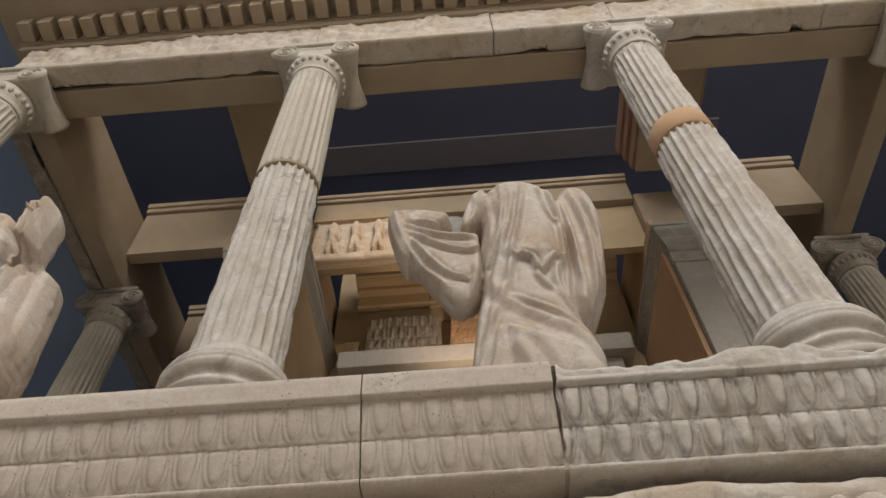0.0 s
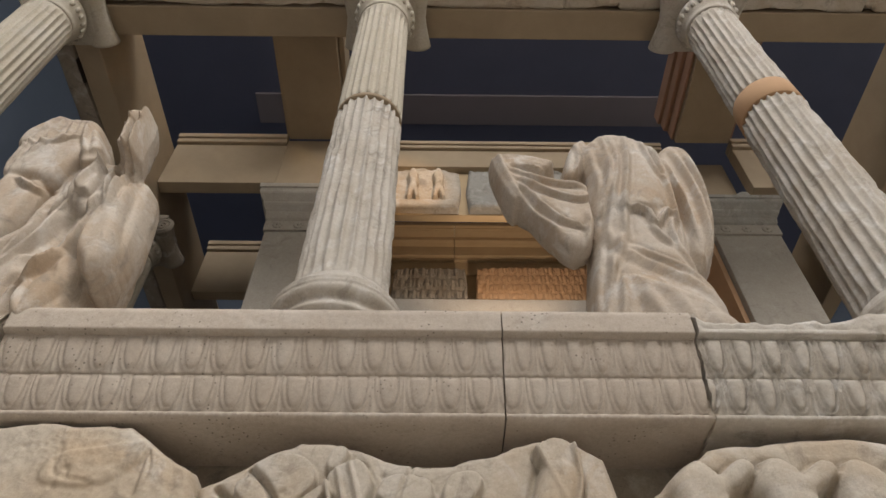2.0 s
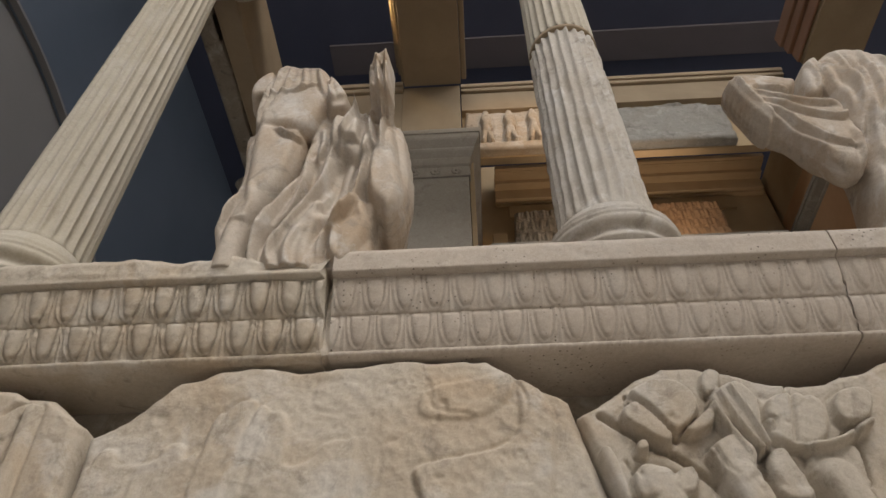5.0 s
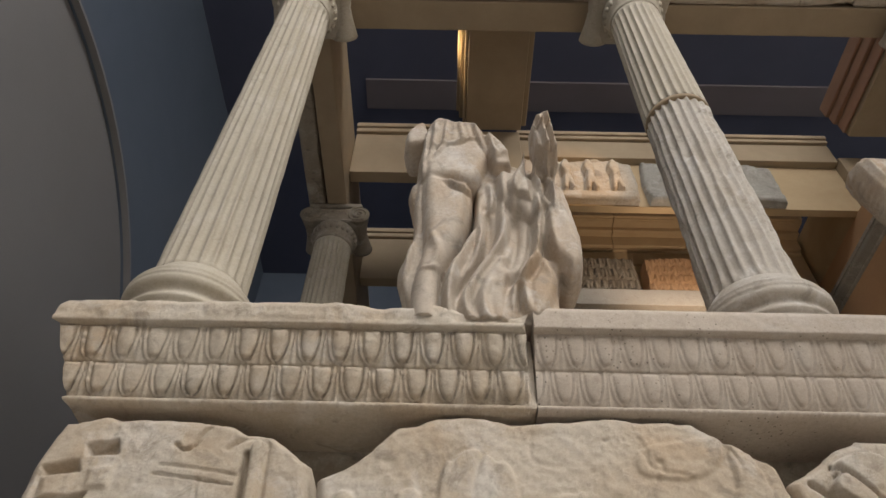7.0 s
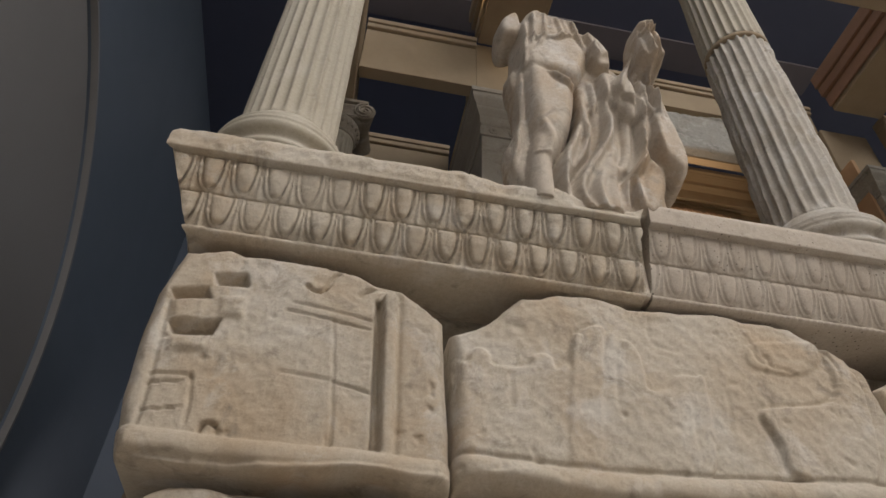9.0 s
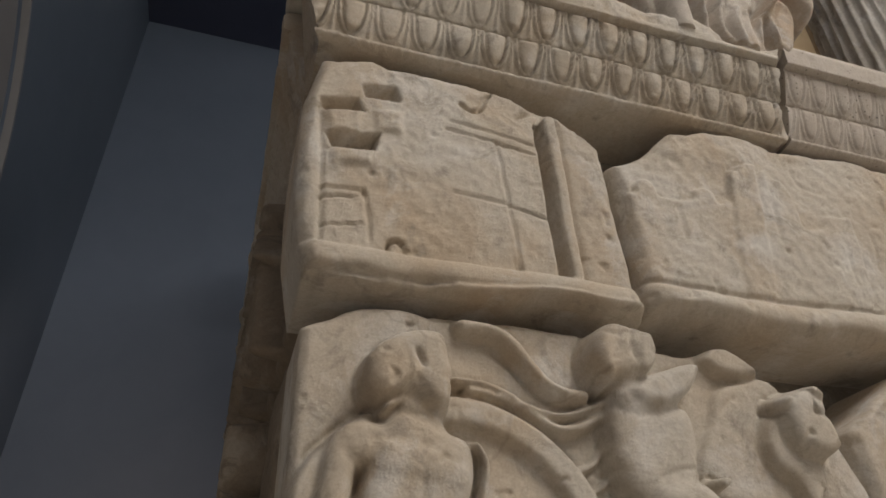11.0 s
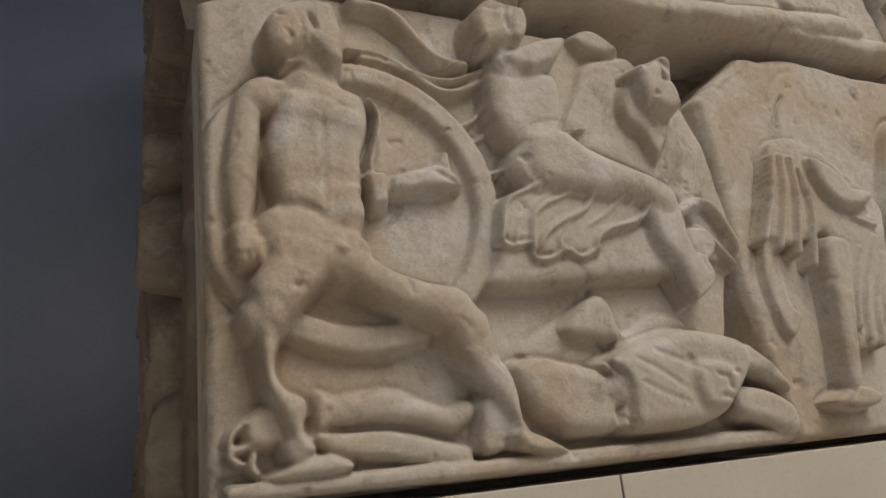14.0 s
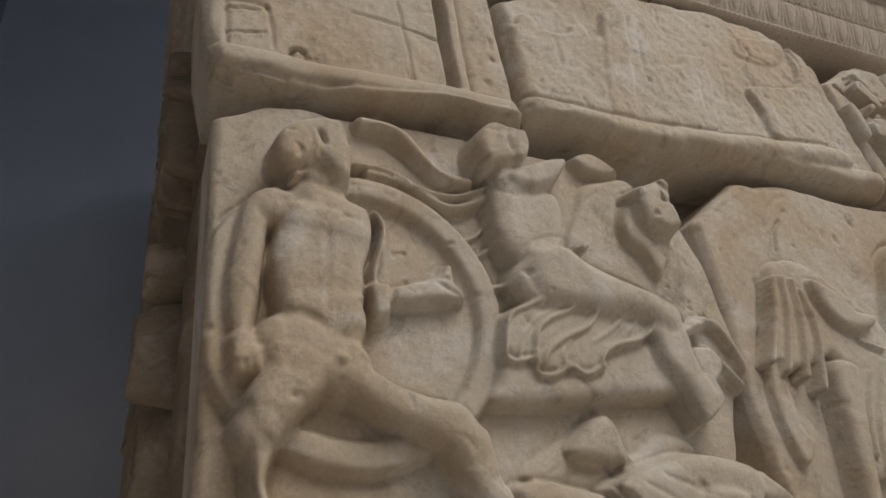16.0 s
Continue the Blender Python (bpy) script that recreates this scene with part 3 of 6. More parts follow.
    shape(0.098, 0.008, -2.865, 1.938, -2.851, 1.943, -2.843, 1.926, -2.845, 1.909, -2.856, 1.908, -2.862, 1.920)  # ear
    ridge(-0.022, 0.0040, -2.846, 1.961, -2.839, 1.946, -2.836, 1.937)
    ridge(-0.008, 0.0035, -2.862, 1.944, -2.855, 1.924, -2.843, 1.909)
    ridge(-0.006, 0.0030, -2.800, 1.991, -2.789, 1.988, -2.781, 1.989)
    ridge(-0.006, 0.0030, -2.783, 1.911, -2.772, 1.916, -2.763, 1.918)
    shape(0.078, 0.036, -2.811, 1.507, -2.770, 1.514, -2.711, 1.479, -2.649, 1.456, -2.592, 1.446, -2.562, 1.418, -2.549, 1.384, -2.562, 1.351, -2.596, 1.347, -2.617, 1.352, -2.657, 1.374, -2.698, 1.390, -2.738, 1.406, -2.776, 1.431, -2.814, 1.461, -2.837, 1.478)  # forward thigh
    shape(0.07, 0.028, -2.614, 1.354, -2.579, 1.386, -2.544, 1.401, -2.531, 1.369, -2.523, 1.322, -2.505, 1.290, -2.491, 1.249, -2.488, 1.199, -2.473, 1.163, -2.435, 1.145, -2.450, 1.129, -2.499, 1.141, -2.517, 1.157, -2.519, 1.193, -2.549, 1.238, -2.574, 1.271, -2.598, 1.304, -2.611, 1.333)  # forward shin
    shape(0.082, 0.036, -2.912, 1.544, -2.865, 1.532, -2.812, 1.508, -2.820, 1.469, -2.855, 1.427, -2.893, 1.388, -2.913, 1.362, -2.940, 1.367, -2.961, 1.391, -2.970, 1.428, -2.960, 1.461, -2.941, 1.491, -2.927, 1.521)  # rear thigh
    shape(0.07, 0.026, -2.968, 1.407, -2.938, 1.393, -2.910, 1.368, -2.918, 1.332, -2.919, 1.300, -2.902, 1.274, -2.874, 1.260, -2.872, 1.235, -2.877, 1.205, -2.855, 1.177, -2.884, 1.165, -2.900, 1.177, -2.909, 1.199, -2.927, 1.235, -2.942, 1.266, -2.952, 1.311, -2.958, 1.352)  # rear shin
    shape(0.06, 0.020, -2.944, 1.144, -2.918, 1.156, -2.882, 1.171, -2.828, 1.168, -2.793, 1.149, -2.821, 1.134, -2.884, 1.132, -2.936, 1.133)  # rear foot
    shape(0.06, 0.018, -2.518, 1.177, -2.466, 1.176, -2.412, 1.149, -2.385, 1.131, -2.457, 1.130, -2.511, 1.145)  # forward foot
    ridge(-0.012, 0.0040, -2.964, 1.435, -2.953, 1.411, -2.949, 1.397)
    ridge(-0.008, 0.0050, -2.714, 1.478, -2.693, 1.454, -2.687, 1.425)
    ridge(-0.008, 0.0040, -2.605, 1.378, -2.589, 1.369, -2.579, 1.356)
    shape(0.086, 0.010, -2.820, 1.515, -2.800, 1.519, -2.791, 1.505, -2.802, 1.492, -2.815, 1.494)
    shape(0.048, 0.018, -2.742, 1.661, -2.697, 1.670, -2.639, 1.687, -2.602, 1.702, -2.580, 1.732, -2.567, 1.725, -2.566, 1.698, -2.561, 1.683, -2.544, 1.661, -2.548, 1.647, -2.597, 1.641, -2.667, 1.630, -2.701, 1.625, -2.736, 1.597, -2.745, 1.628)  # forearm
    shape(0.056, 0.014, -2.752, 1.668, -2.719, 1.671, -2.702, 1.667, -2.703, 1.622, -2.701, 1.603, -2.733, 1.593, -2.743, 1.598, -2.748, 1.631)  # cuff
    ridge(-0.014, 0.0040, -2.700, 1.667, -2.701, 1.636, -2.699, 1.610)
    ridge(-0.01, 0.0035, -2.610, 1.682, -2.583, 1.663, -2.554, 1.655)
    ridge(-0.01, 0.0035, -2.603, 1.693, -2.574, 1.685, -2.562, 1.680)
    ridge(-0.01, 0.0035, -2.620, 1.682, -2.635, 1.674, -2.648, 1.656)
    ridge(0.052, 0.0110, -2.729, 1.822, -2.713, 1.794, -2.717, 1.745, -2.733, 1.694, -2.735, 1.671)
    shape(0.034, 0.024, -2.855, 1.272, -2.818, 1.260, -2.778, 1.267, -2.718, 1.269, -2.678, 1.252, -2.627, 1.234, -2.577, 1.243, -2.574, 1.208, -2.622, 1.184, -2.683, 1.204, -2.743, 1.213, -2.821, 1.210, -2.863, 1.209)  # arm of a fallen figure
    shape(0.028, 0.020, -2.865, 1.208, -2.801, 1.205, -2.723, 1.200, -2.632, 1.176, -2.582, 1.158, -2.583, 1.120, -2.648, 1.130, -2.728, 1.144, -2.823, 1.163, -2.854, 1.184)
    ridge(-0.01, 0.0040, -2.827, 1.164, -2.780, 1.158, -2.728, 1.153)
    shape(0.04, 0.018, -2.965, 1.244, -2.921, 1.257, -2.908, 1.231, -2.905, 1.196, -2.940, 1.182, -2.966, 1.189, -2.978, 1.211, -2.972, 1.232)  # fallen fist
    ridge(0.036, 0.0090, -2.972, 1.229, -2.989, 1.214, -2.996, 1.197)
    ridge(0.036, 0.0090, -2.966, 1.191, -2.989, 1.187, -2.995, 1.177, -2.979, 1.167)
    ridge(0.036, 0.0090, -2.957, 1.179, -2.961, 1.162, -2.953, 1.148)
    shape(0.046, 0.020, -2.567, 1.241, -2.531, 1.242, -2.511, 1.197, -2.507, 1.162, -2.525, 1.145, -2.565, 1.139, -2.582, 1.159, -2.572, 1.197)  # fallen foot
    shape(0.066, 0.045, -2.446, 1.944, -2.469, 1.896, -2.474, 1.839, -2.463, 1.779, -2.430, 1.737, -2.424, 1.693, -2.382, 1.669, -2.323, 1.696, -2.297, 1.755, -2.297, 1.814, -2.288, 1.872, -2.296, 1.923, -2.334, 1.939, -2.375, 1.950)  # rider torso
    shape(0.086, 0.026, -2.435, 1.954, -2.363, 1.992, -2.291, 2.019, -2.262, 2.009, -2.278, 1.972, -2.306, 1.940, -2.339, 1.919, -2.377, 1.906, -2.411, 1.912, -2.433, 1.928)  # broken upper arm
    shape(0.092, 0.028, -2.504, 2.019, -2.490, 2.055, -2.458, 2.086, -2.420, 2.105, -2.386, 2.100, -2.370, 2.069, -2.364, 2.024, -2.368, 1.996, -2.390, 1.972, -2.420, 1.958, -2.455, 1.954, -2.481, 1.942, -2.495, 1.965, -2.502, 1.992)  # rider head
    shape(0.098, 0.016, -2.408, 2.053, -2.384, 2.074, -2.371, 2.054, -2.367, 2.020, -2.374, 1.991, -2.392, 1.973, -2.417, 1.971, -2.422, 2.010)  # rider face
    ridge(0.106, 0.0035, -2.387, 2.052, -2.382, 2.032, -2.379, 2.014)
    ridge(-0.009, 0.0035, -2.377, 2.081, -2.366, 2.078)
    ridge(-0.009, 0.0035, -2.351, 2.085, -2.343, 2.081)
    ridge(-0.009, 0.0035, -2.371, 2.028, -2.355, 2.034)
    ridge(-0.006, 0.0040, -2.390, 2.131, -2.415, 2.081, -2.427, 2.036, -2.424, 2.001)
    ridge(-0.005, 0.0040, -2.465, 2.079, -2.439, 2.075, -2.421, 2.085)
    ridge(-0.005, 0.0040, -2.474, 2.049, -2.452, 2.044, -2.428, 2.055)
    ridge(-0.005, 0.0040, -2.450, 2.105, -2.427, 2.100, -2.405, 2.111)
    shape(0.094, 0.006, -2.481, 1.992, -2.467, 1.991, -2.468, 1.970, -2.480, 1.959, -2.486, 1.973)
    shape(0.03, 0.018, -2.218, 2.057, -2.161, 2.097, -2.073, 2.113, -2.039, 2.097, -2.021, 2.059, -2.112, 2.023, -2.162, 2.021, -2.195, 2.028)  # broken shoulder piece
    shape(0.088, 0.046, -2.408, 1.761, -2.358, 1.784, -2.306, 1.786, -2.259, 1.751, -2.179, 1.720, -2.096, 1.692, -2.062, 1.659, -2.051, 1.612, -2.090, 1.591, -2.143, 1.618, -2.214, 1.628, -2.284, 1.629, -2.363, 1.638, -2.405, 1.660, -2.420, 1.700)  # rider thigh
    shape(0.076, 0.028, -2.135, 1.636, -2.086, 1.667, -2.049, 1.663, -2.034, 1.616, -2.028, 1.551, -2.014, 1.512, -1.990, 1.461, -2.011, 1.442, -2.042, 1.423, -2.066, 1.448, -2.086, 1.486, -2.122, 1.523, -2.138, 1.573)  # rider shin
    shape(0.07, 0.014, -2.072, 1.497, -2.004, 1.520, -1.982, 1.453, -2.048, 1.400, -2.062, 1.425, -2.073, 1.460)  # rider foot
    ridge(-0.006, 0.0040, -2.395, 1.785, -2.337, 1.804, -2.287, 1.809)
    shape(0.075, 0.007, -2.281, 1.791, -2.254, 1.802, -2.246, 1.786, -2.264, 1.768, -2.280, 1.775)
    ridge(0.072, 0.0080, -2.386, 1.654, -2.455, 1.626, -2.477, 1.599, -2.489, 1.534)
    ridge(0.072, 0.0080, -2.322, 1.638, -2.394, 1.605, -2.419, 1.568, -2.422, 1.518)
    ridge(0.072, 0.0080, -2.264, 1.638, -2.292, 1.602, -2.351, 1.575, -2.395, 1.545, -2.408, 1.518)
    ridge(0.072, 0.0080, -2.112, 1.646, -2.152, 1.589, -2.229, 1.566, -2.270, 1.540, -2.270, 1.516)
    ridge(0.066, 0.0060, -2.345, 1.644, -2.410, 1.610, -2.448, 1.572, -2.458, 1.531)
    ridge(0.066, 0.0060, -2.192, 1.636, -2.236, 1.598, -2.284, 1.571)
    ridge(0.066, 0.0060, -2.338, 1.572, -2.363, 1.539, -2.349, 1.512)
    ridge(0.066, 0.0060, -2.165, 1.627, -2.212, 1.580, -2.258, 1.560)
    ridge(0.066, 0.0070, -2.487, 1.532, -2.464, 1.522, -2.429, 1.529, -2.420, 1.501, -2.383, 1.499, -2.348, 1.516, -2.311, 1.503, -2.273, 1.520)
    shape(0.048, 0.022, -2.102, 1.938, -2.054, 1.961, -2.046, 1.899, -2.003, 1.858, -2.008, 1.797, -2.045, 1.746, -2.064, 1.759, -2.080, 1.804, -2.117, 1.835, -2.127, 1.880)  # throat of the horse
    shape(0.088, 0.026, -2.086, 1.960, -2.055, 1.986, -2.010, 1.997, -1.982, 1.980, -1.986, 1.944, -1.973, 1.890, -1.972, 1.867, -2.012, 1.847, -2.058, 1.855, -2.085, 1.875, -2.092, 1.920)  # horse head
    shape(0.09, 0.008, -2.095, 1.963, -2.075, 1.975, -2.068, 1.961, -2.084, 1.942, -2.098, 1.945)
    shape(0.096, 0.010, -2.040, 1.985, -2.014, 2.000, -1.992, 1.986, -1.999, 1.962, -2.024, 1.965)
    ridge(-0.012, 0.0050, -2.025, 1.948, -2.017, 1.930, -1.992, 1.934)
    ridge(-0.01, 0.0040, -1.986, 1.881, -1.965, 1.887, -1.948, 1.892)
    ridge(-0.006, 0.0035, -2.156, 1.976, -2.207, 1.934, -2.246, 1.878, -2.273, 1.835)
    ridge(0.044, 0.0150, -2.020, 1.619, -1.950, 1.650, -1.913, 1.629, -1.887, 1.577, -1.852, 1.498)
    ridge(0.036, 0.0090, -1.961, 1.588, -1.934, 1.557, -1.886, 1.504, -1.852, 1.460)
    shape(0.048, 0.014, -2.019, 1.583, -1.956, 1.581, -1.939, 1.534, -1.985, 1.493, -2.026, 1.529)
    shape(0.018, 0.020, -2.460, 1.322, -2.347, 1.391, -2.258, 1.437, -2.213, 1.353, -2.123, 1.397, -2.049, 1.363, -2.163, 1.293, -2.367, 1.285)  # broken ground
    shape(0.05, 0.030, -2.270, 1.434, -2.236, 1.339, -2.280, 1.331, -2.347, 1.340, -2.367, 1.369)  # jagged chip
    shape(0.058, 0.034, -2.499, 1.291, -2.443, 1.310, -2.372, 1.296, -2.311, 1.283, -2.281, 1.249, -2.277, 1.205, -2.285, 1.159, -2.374, 1.156, -2.429, 1.180, -2.470, 1.218)  # fallen body
    shape(0.078, 0.038, -2.317, 1.289, -2.247, 1.321, -2.174, 1.342, -2.099, 1.355, -1.984, 1.336, -1.942, 1.311, -1.941, 1.263, -1.989, 1.207, -2.033, 1.170, -2.096, 1.153, -2.167, 1.148, -2.285, 1.154, -2.277, 1.212, -2.287, 1.261)  # fallen back
    shape(0.092, 0.020, -2.108, 1.278, -2.055, 1.285, -2.001, 1.264, -2.003, 1.218, -2.041, 1.181, -2.098, 1.184, -2.118, 1.211, -2.122, 1.245)  # worn face
    ridge(-0.01, 0.0050, -2.064, 1.251, -2.047, 1.246)
    ridge(-0.01, 0.0050, -2.021, 1.254, -1.996, 1.255)
    ridge(-0.01, 0.0050, -2.038, 1.245, -2.038, 1.225, -2.031, 1.220)
    ridge(-0.01, 0.0050, -2.061, 1.208, -2.035, 1.204, -2.013, 1.209)
    shape(0.068, 0.024, -1.946, 1.322, -1.895, 1.292, -1.830, 1.265, -1.812, 1.240, -1.836, 1.199, -1.872, 1.213, -1.927, 1.242, -1.964, 1.265)  # fallen shoulder
    shape(0.064, 0.024, -1.959, 1.230, -1.885, 1.214, -1.825, 1.175, -1.804, 1.132, -1.869, 1.119, -1.939, 1.146, -1.995, 1.163, -2.000, 1.195)  # fallen arm
    ridge(-0.02, 0.0060, -2.295, 1.289, -2.269, 1.262, -2.263, 1.214, -2.271, 1.157)
    ridge(-0.004, 0.0060, -2.238, 1.292, -2.189, 1.267, -2.135, 1.230)
    ridge(-0.004, 0.0060, -2.234, 1.247, -2.186, 1.222, -2.135, 1.202)
    ridge(-0.004, 0.0060, -2.193, 1.307, -2.129, 1.281, -2.090, 1.262)
    s.joint(-2.924, 1.807, 0.045, 0.066)
    s.joint(-2.844, 1.836, 0.060, 0.062)
    s.joint(-2.888, 1.533, 0.070, 0.076)
    s.joint(-2.801, 1.499, 0.060, 0.076)
    s.joint(-2.938, 1.392, 0.045, 0.074)
    s.joint(-2.582, 1.370, 0.050, 0.074)
    s.joint(-2.891, 1.181, 0.030, 0.062)
    s.joint(-2.502, 1.171, 0.030, 0.060)
    s.joint(-2.971, 1.533, 0.028, 0.068)
    s.joint(-2.850, 1.518, 0.070, 0.078)
    s.joint(-2.846, 1.887, 0.040, 0.070)
    s.joint(-2.381, 1.693, 0.070, 0.075)
    s.joint(-2.416, 1.937, 0.050, 0.074)
    s.joint(-2.090, 1.638, 0.050, 0.082)
    s.joint(-2.039, 1.481, 0.035, 0.072)
    s.joint(-2.438, 1.968, 0.030, 0.070)
    s.joint(-2.276, 1.237, 0.040, 0.060)
    s.wear(2)
    limb(-2.992, 1.125, -2.646, 1.122, 0.014, 0.018, 0.045)
    limb(-2.647, 1.120, -1.849, 1.122, 0.017, 0.020, 0.045)
    frieze(s.build("frieze_slab", 2.435, 2.66, MARBLE, 3, 0.004, 0.016), "weathered cream marble slab carved with a striding warrior and round shield")


def lower_draped():
    s = Relief((-1.80, -1.83, -1.86, -1.86, -1.86, -1.875), (-0.62, -0.6), (1.1, 1.1), (1.94, 2.08, 2.105, 2.09, 2.085, 2.08, 2.09, 2.07), 0.005)
    limb, shape, ridge = s.limb, s.shape, s.ridge
    shape(0.034, 0.030, -1.694, 1.815, -1.614, 1.841, -1.535, 1.812, -1.471, 1.763, -1.391, 1.701, -1.353, 1.639, -1.395, 1.499, -1.491, 1.314, -1.560, 1.289, -1.610, 1.304, -1.600, 1.427, -1.584, 1.570, -1.623, 1.569, -1.709, 1.539, -1.781, 1.565, -1.743, 1.697)  # cloaked figure
    ridge(0.048, 0.0100, -1.712, 1.772, -1.748, 1.663, -1.801, 1.554)
    ridge(0.048, 0.0100, -1.681, 1.775, -1.707, 1.665, -1.758, 1.534)
    ridge(0.048, 0.0100, -1.652, 1.771, -1.665, 1.667, -1.705, 1.521)
    ridge(0.048, 0.0100, -1.634, 1.744, -1.626, 1.639, -1.664, 1.493)
    shape(0.06, 0.022, -1.599, 1.781, -1.522, 1.747, -1.479, 1.703, -1.411, 1.691, -1.418, 1.659, -1.495, 1.637, -1.557, 1.656, -1.595, 1.712)  # bent arm
    ridge(0.045, 0.0080, -1.485, 1.623, -1.440, 1.607, -1.411, 1.602)
    shape(0.06, 0.024, -1.621, 1.562, -1.539, 1.549, -1.571, 1.421, -1.603, 1.313, -1.630, 1.211, -1.668, 1.201, -1.660, 1.289, -1.645, 1.394, -1.640, 1.477)  # leg
    shape(0.05, 0.016, -1.684, 1.203, -1.618, 1.211, -1.564, 1.183, -1.603, 1.157, -1.682, 1.163, -1.729, 1.178)  # foot
    ridge(0.046, 0.0090, -1.426, 1.571, -1.517, 1.424, -1.551, 1.314)
    ridge(0.046, 0.0090, -1.409, 1.526, -1.489, 1.395, -1.510, 1.299)
    ridge(0.046, 0.0090, -1.490, 1.540, -1.548, 1.424, -1.574, 1.342)
    shape(0.02, 0.015, -1.743, 1.702, -1.745, 1.556, -1.747, 1.417, -1.717, 1.377, -1.770, 1.325, -1.804, 1.431, -1.795, 1.541)
    ridge(-0.012, 0.0060, -1.572, 1.974, -1.600, 1.938, -1.617, 1.879)
    ridge(-0.004, 0.0120, -1.637, 1.945, -1.578, 2.027, -1.522, 2.061)
    limb(-1.130, 1.828, -1.229, 1.629, 0.118, 0.106, 0.060)
    limb(-1.036, 1.979, -1.057, 1.922, 0.070, 0.069, 0.080)
    limb(-1.0, 1.95, -0.98, 1.85, 0.06, 0.05, 0.08)
    limb(-1.0, 1.8, -0.96, 1.5, 0.1, 0.09, 0.08)
    limb(-1.0, 1.5, -1.05, 1.15, 0.06, 0.04, 0.08)
    limb(-0.93, 1.5, -0.85, 1.15, 0.06, 0.04, 0.08)
    frieze(s.build("frieze_slab", 2.42, 2.66, MARBLE, 8, 0.005), "weathered marble slab carved with draped standing figures")


def lower_plain(x0, x1, seed):
    s = Relief((x0, x0), (x1, x1), (1.1, 1.1), (2.07, 2.09, 2.05, 2.08, 2.09), 0.012)
    rng = random.Random(seed)
    for k in range(6):
        x = x0 + (k + 0.5) * (x1 - x0) / 6
        s.limb(x, 1.9, x + 0.03, 1.8, 0.06, 0.05, 0.08)
        s.limb(x, 1.75, x + rng.uniform(-0.05, 0.05), 1.45, 0.09, 0.08, 0.08)
        s.limb(x, 1.45, x + rng.uniform(-0.1, 0.0), 1.14, 0.06, 0.04, 0.08)
        s.limb(x, 1.45, x + rng.uniform(0.0, 0.12), 1.14, 0.06, 0.04, 0.08)
    frieze(s.build("frieze_slab", 2.42, 2.66, MARBLE, seed), "weathered marble slab carved with a row of figures")


def upper_city():
    s = Relief((-3.05, -3.08, -3.09, -3.09, -3.06), (-2.345, -2.35, -2.365, -2.375), (2.115, 2.115), (2.70, 2.715, 2.71, 2.715, 2.69, 2.66, 2.58), 0.005)
    limb, ring, fold, panel = s.limb, s.ring, s.fold, s.panel
    panel(-3.054, 2.551, -2.978, 2.571, -2.965, 2.546, -3.041, 2.528, -0.035)
    panel(-2.964, 2.616, -2.894, 2.633, -2.883, 2.598, -2.956, 2.591, -0.035)
    panel(-3.039, 2.522, -2.969, 2.535, -2.968, 2.468, -3.029, 2.462, 0.008)
    panel(-2.935, 2.548, -2.874, 2.559, -2.873, 2.501, -2.928, 2.497, 0.008)
    panel(-3.031, 2.457, -2.927, 2.480, -2.935, 2.439, -3.019, 2.431, -0.050)
    panel(-3.021, 2.414, -2.935, 2.429, -2.938, 2.392, -3.018, 2.383, 0.010)
    fold(-3.055, 2.529, -3.031, 2.323, -3.025, 2.121, 0.007, -0.008)
    fold(-3.039, 2.316, -2.951, 2.328, -2.947, 2.318, 0.004, -0.010)
    fold(-2.950, 2.328, -2.934, 2.265, -2.932, 2.204, 0.005, -0.008)
    fold(-3.039, 2.290, -3.000, 2.301, -2.963, 2.307, 0.003, -0.014)
    fold(-3.030, 2.224, -2.992, 2.232, -2.949, 2.242, 0.003, -0.014)
    fold(-2.897, 2.189, -2.894, 2.223, -2.867, 2.209, 0.006, -0.020)
    fold(-2.771, 2.540, -2.670, 2.528, -2.563, 2.512, 0.004, -0.011)
    fold(-2.761, 2.565, -2.660, 2.557, -2.558, 2.539, 0.004, -0.008)
    fold(-2.757, 2.361, -2.698, 2.359, -2.639, 2.356, 0.004, -0.009)
    fold(-2.631, 2.351, -2.578, 2.344, -2.544, 2.337, 0.004, -0.011)
    fold(-2.654, 2.531, -2.634, 2.369, -2.614, 2.186, 0.004, -0.007)
    fold(-2.547, 2.604, -2.532, 2.385, -2.520, 2.165, 0.012, -0.030)
    limb(-2.519, 2.619, -2.492, 2.189, 0.018, 0.015, 0.016)
    fold(-2.736, 2.626, -2.709, 2.593, -2.685, 2.626, 0.007, -0.016)
    fold(-2.685, 2.626, -2.676, 2.666, -2.660, 2.679, 0.007, -0.014)
    fold(-2.595, 2.614, -2.577, 2.646, -2.525, 2.656, 0.009, -0.012)
    fold(-3.010, 2.108, -2.728, 2.118, -2.357, 2.138, 0.016, 0.035)
    frieze(s.build("frieze_slab", 2.40, 2.66, MARBLE, 12, 0.008, 0.03, 0.022), "worn marble corner slab carved with city walls and windows")


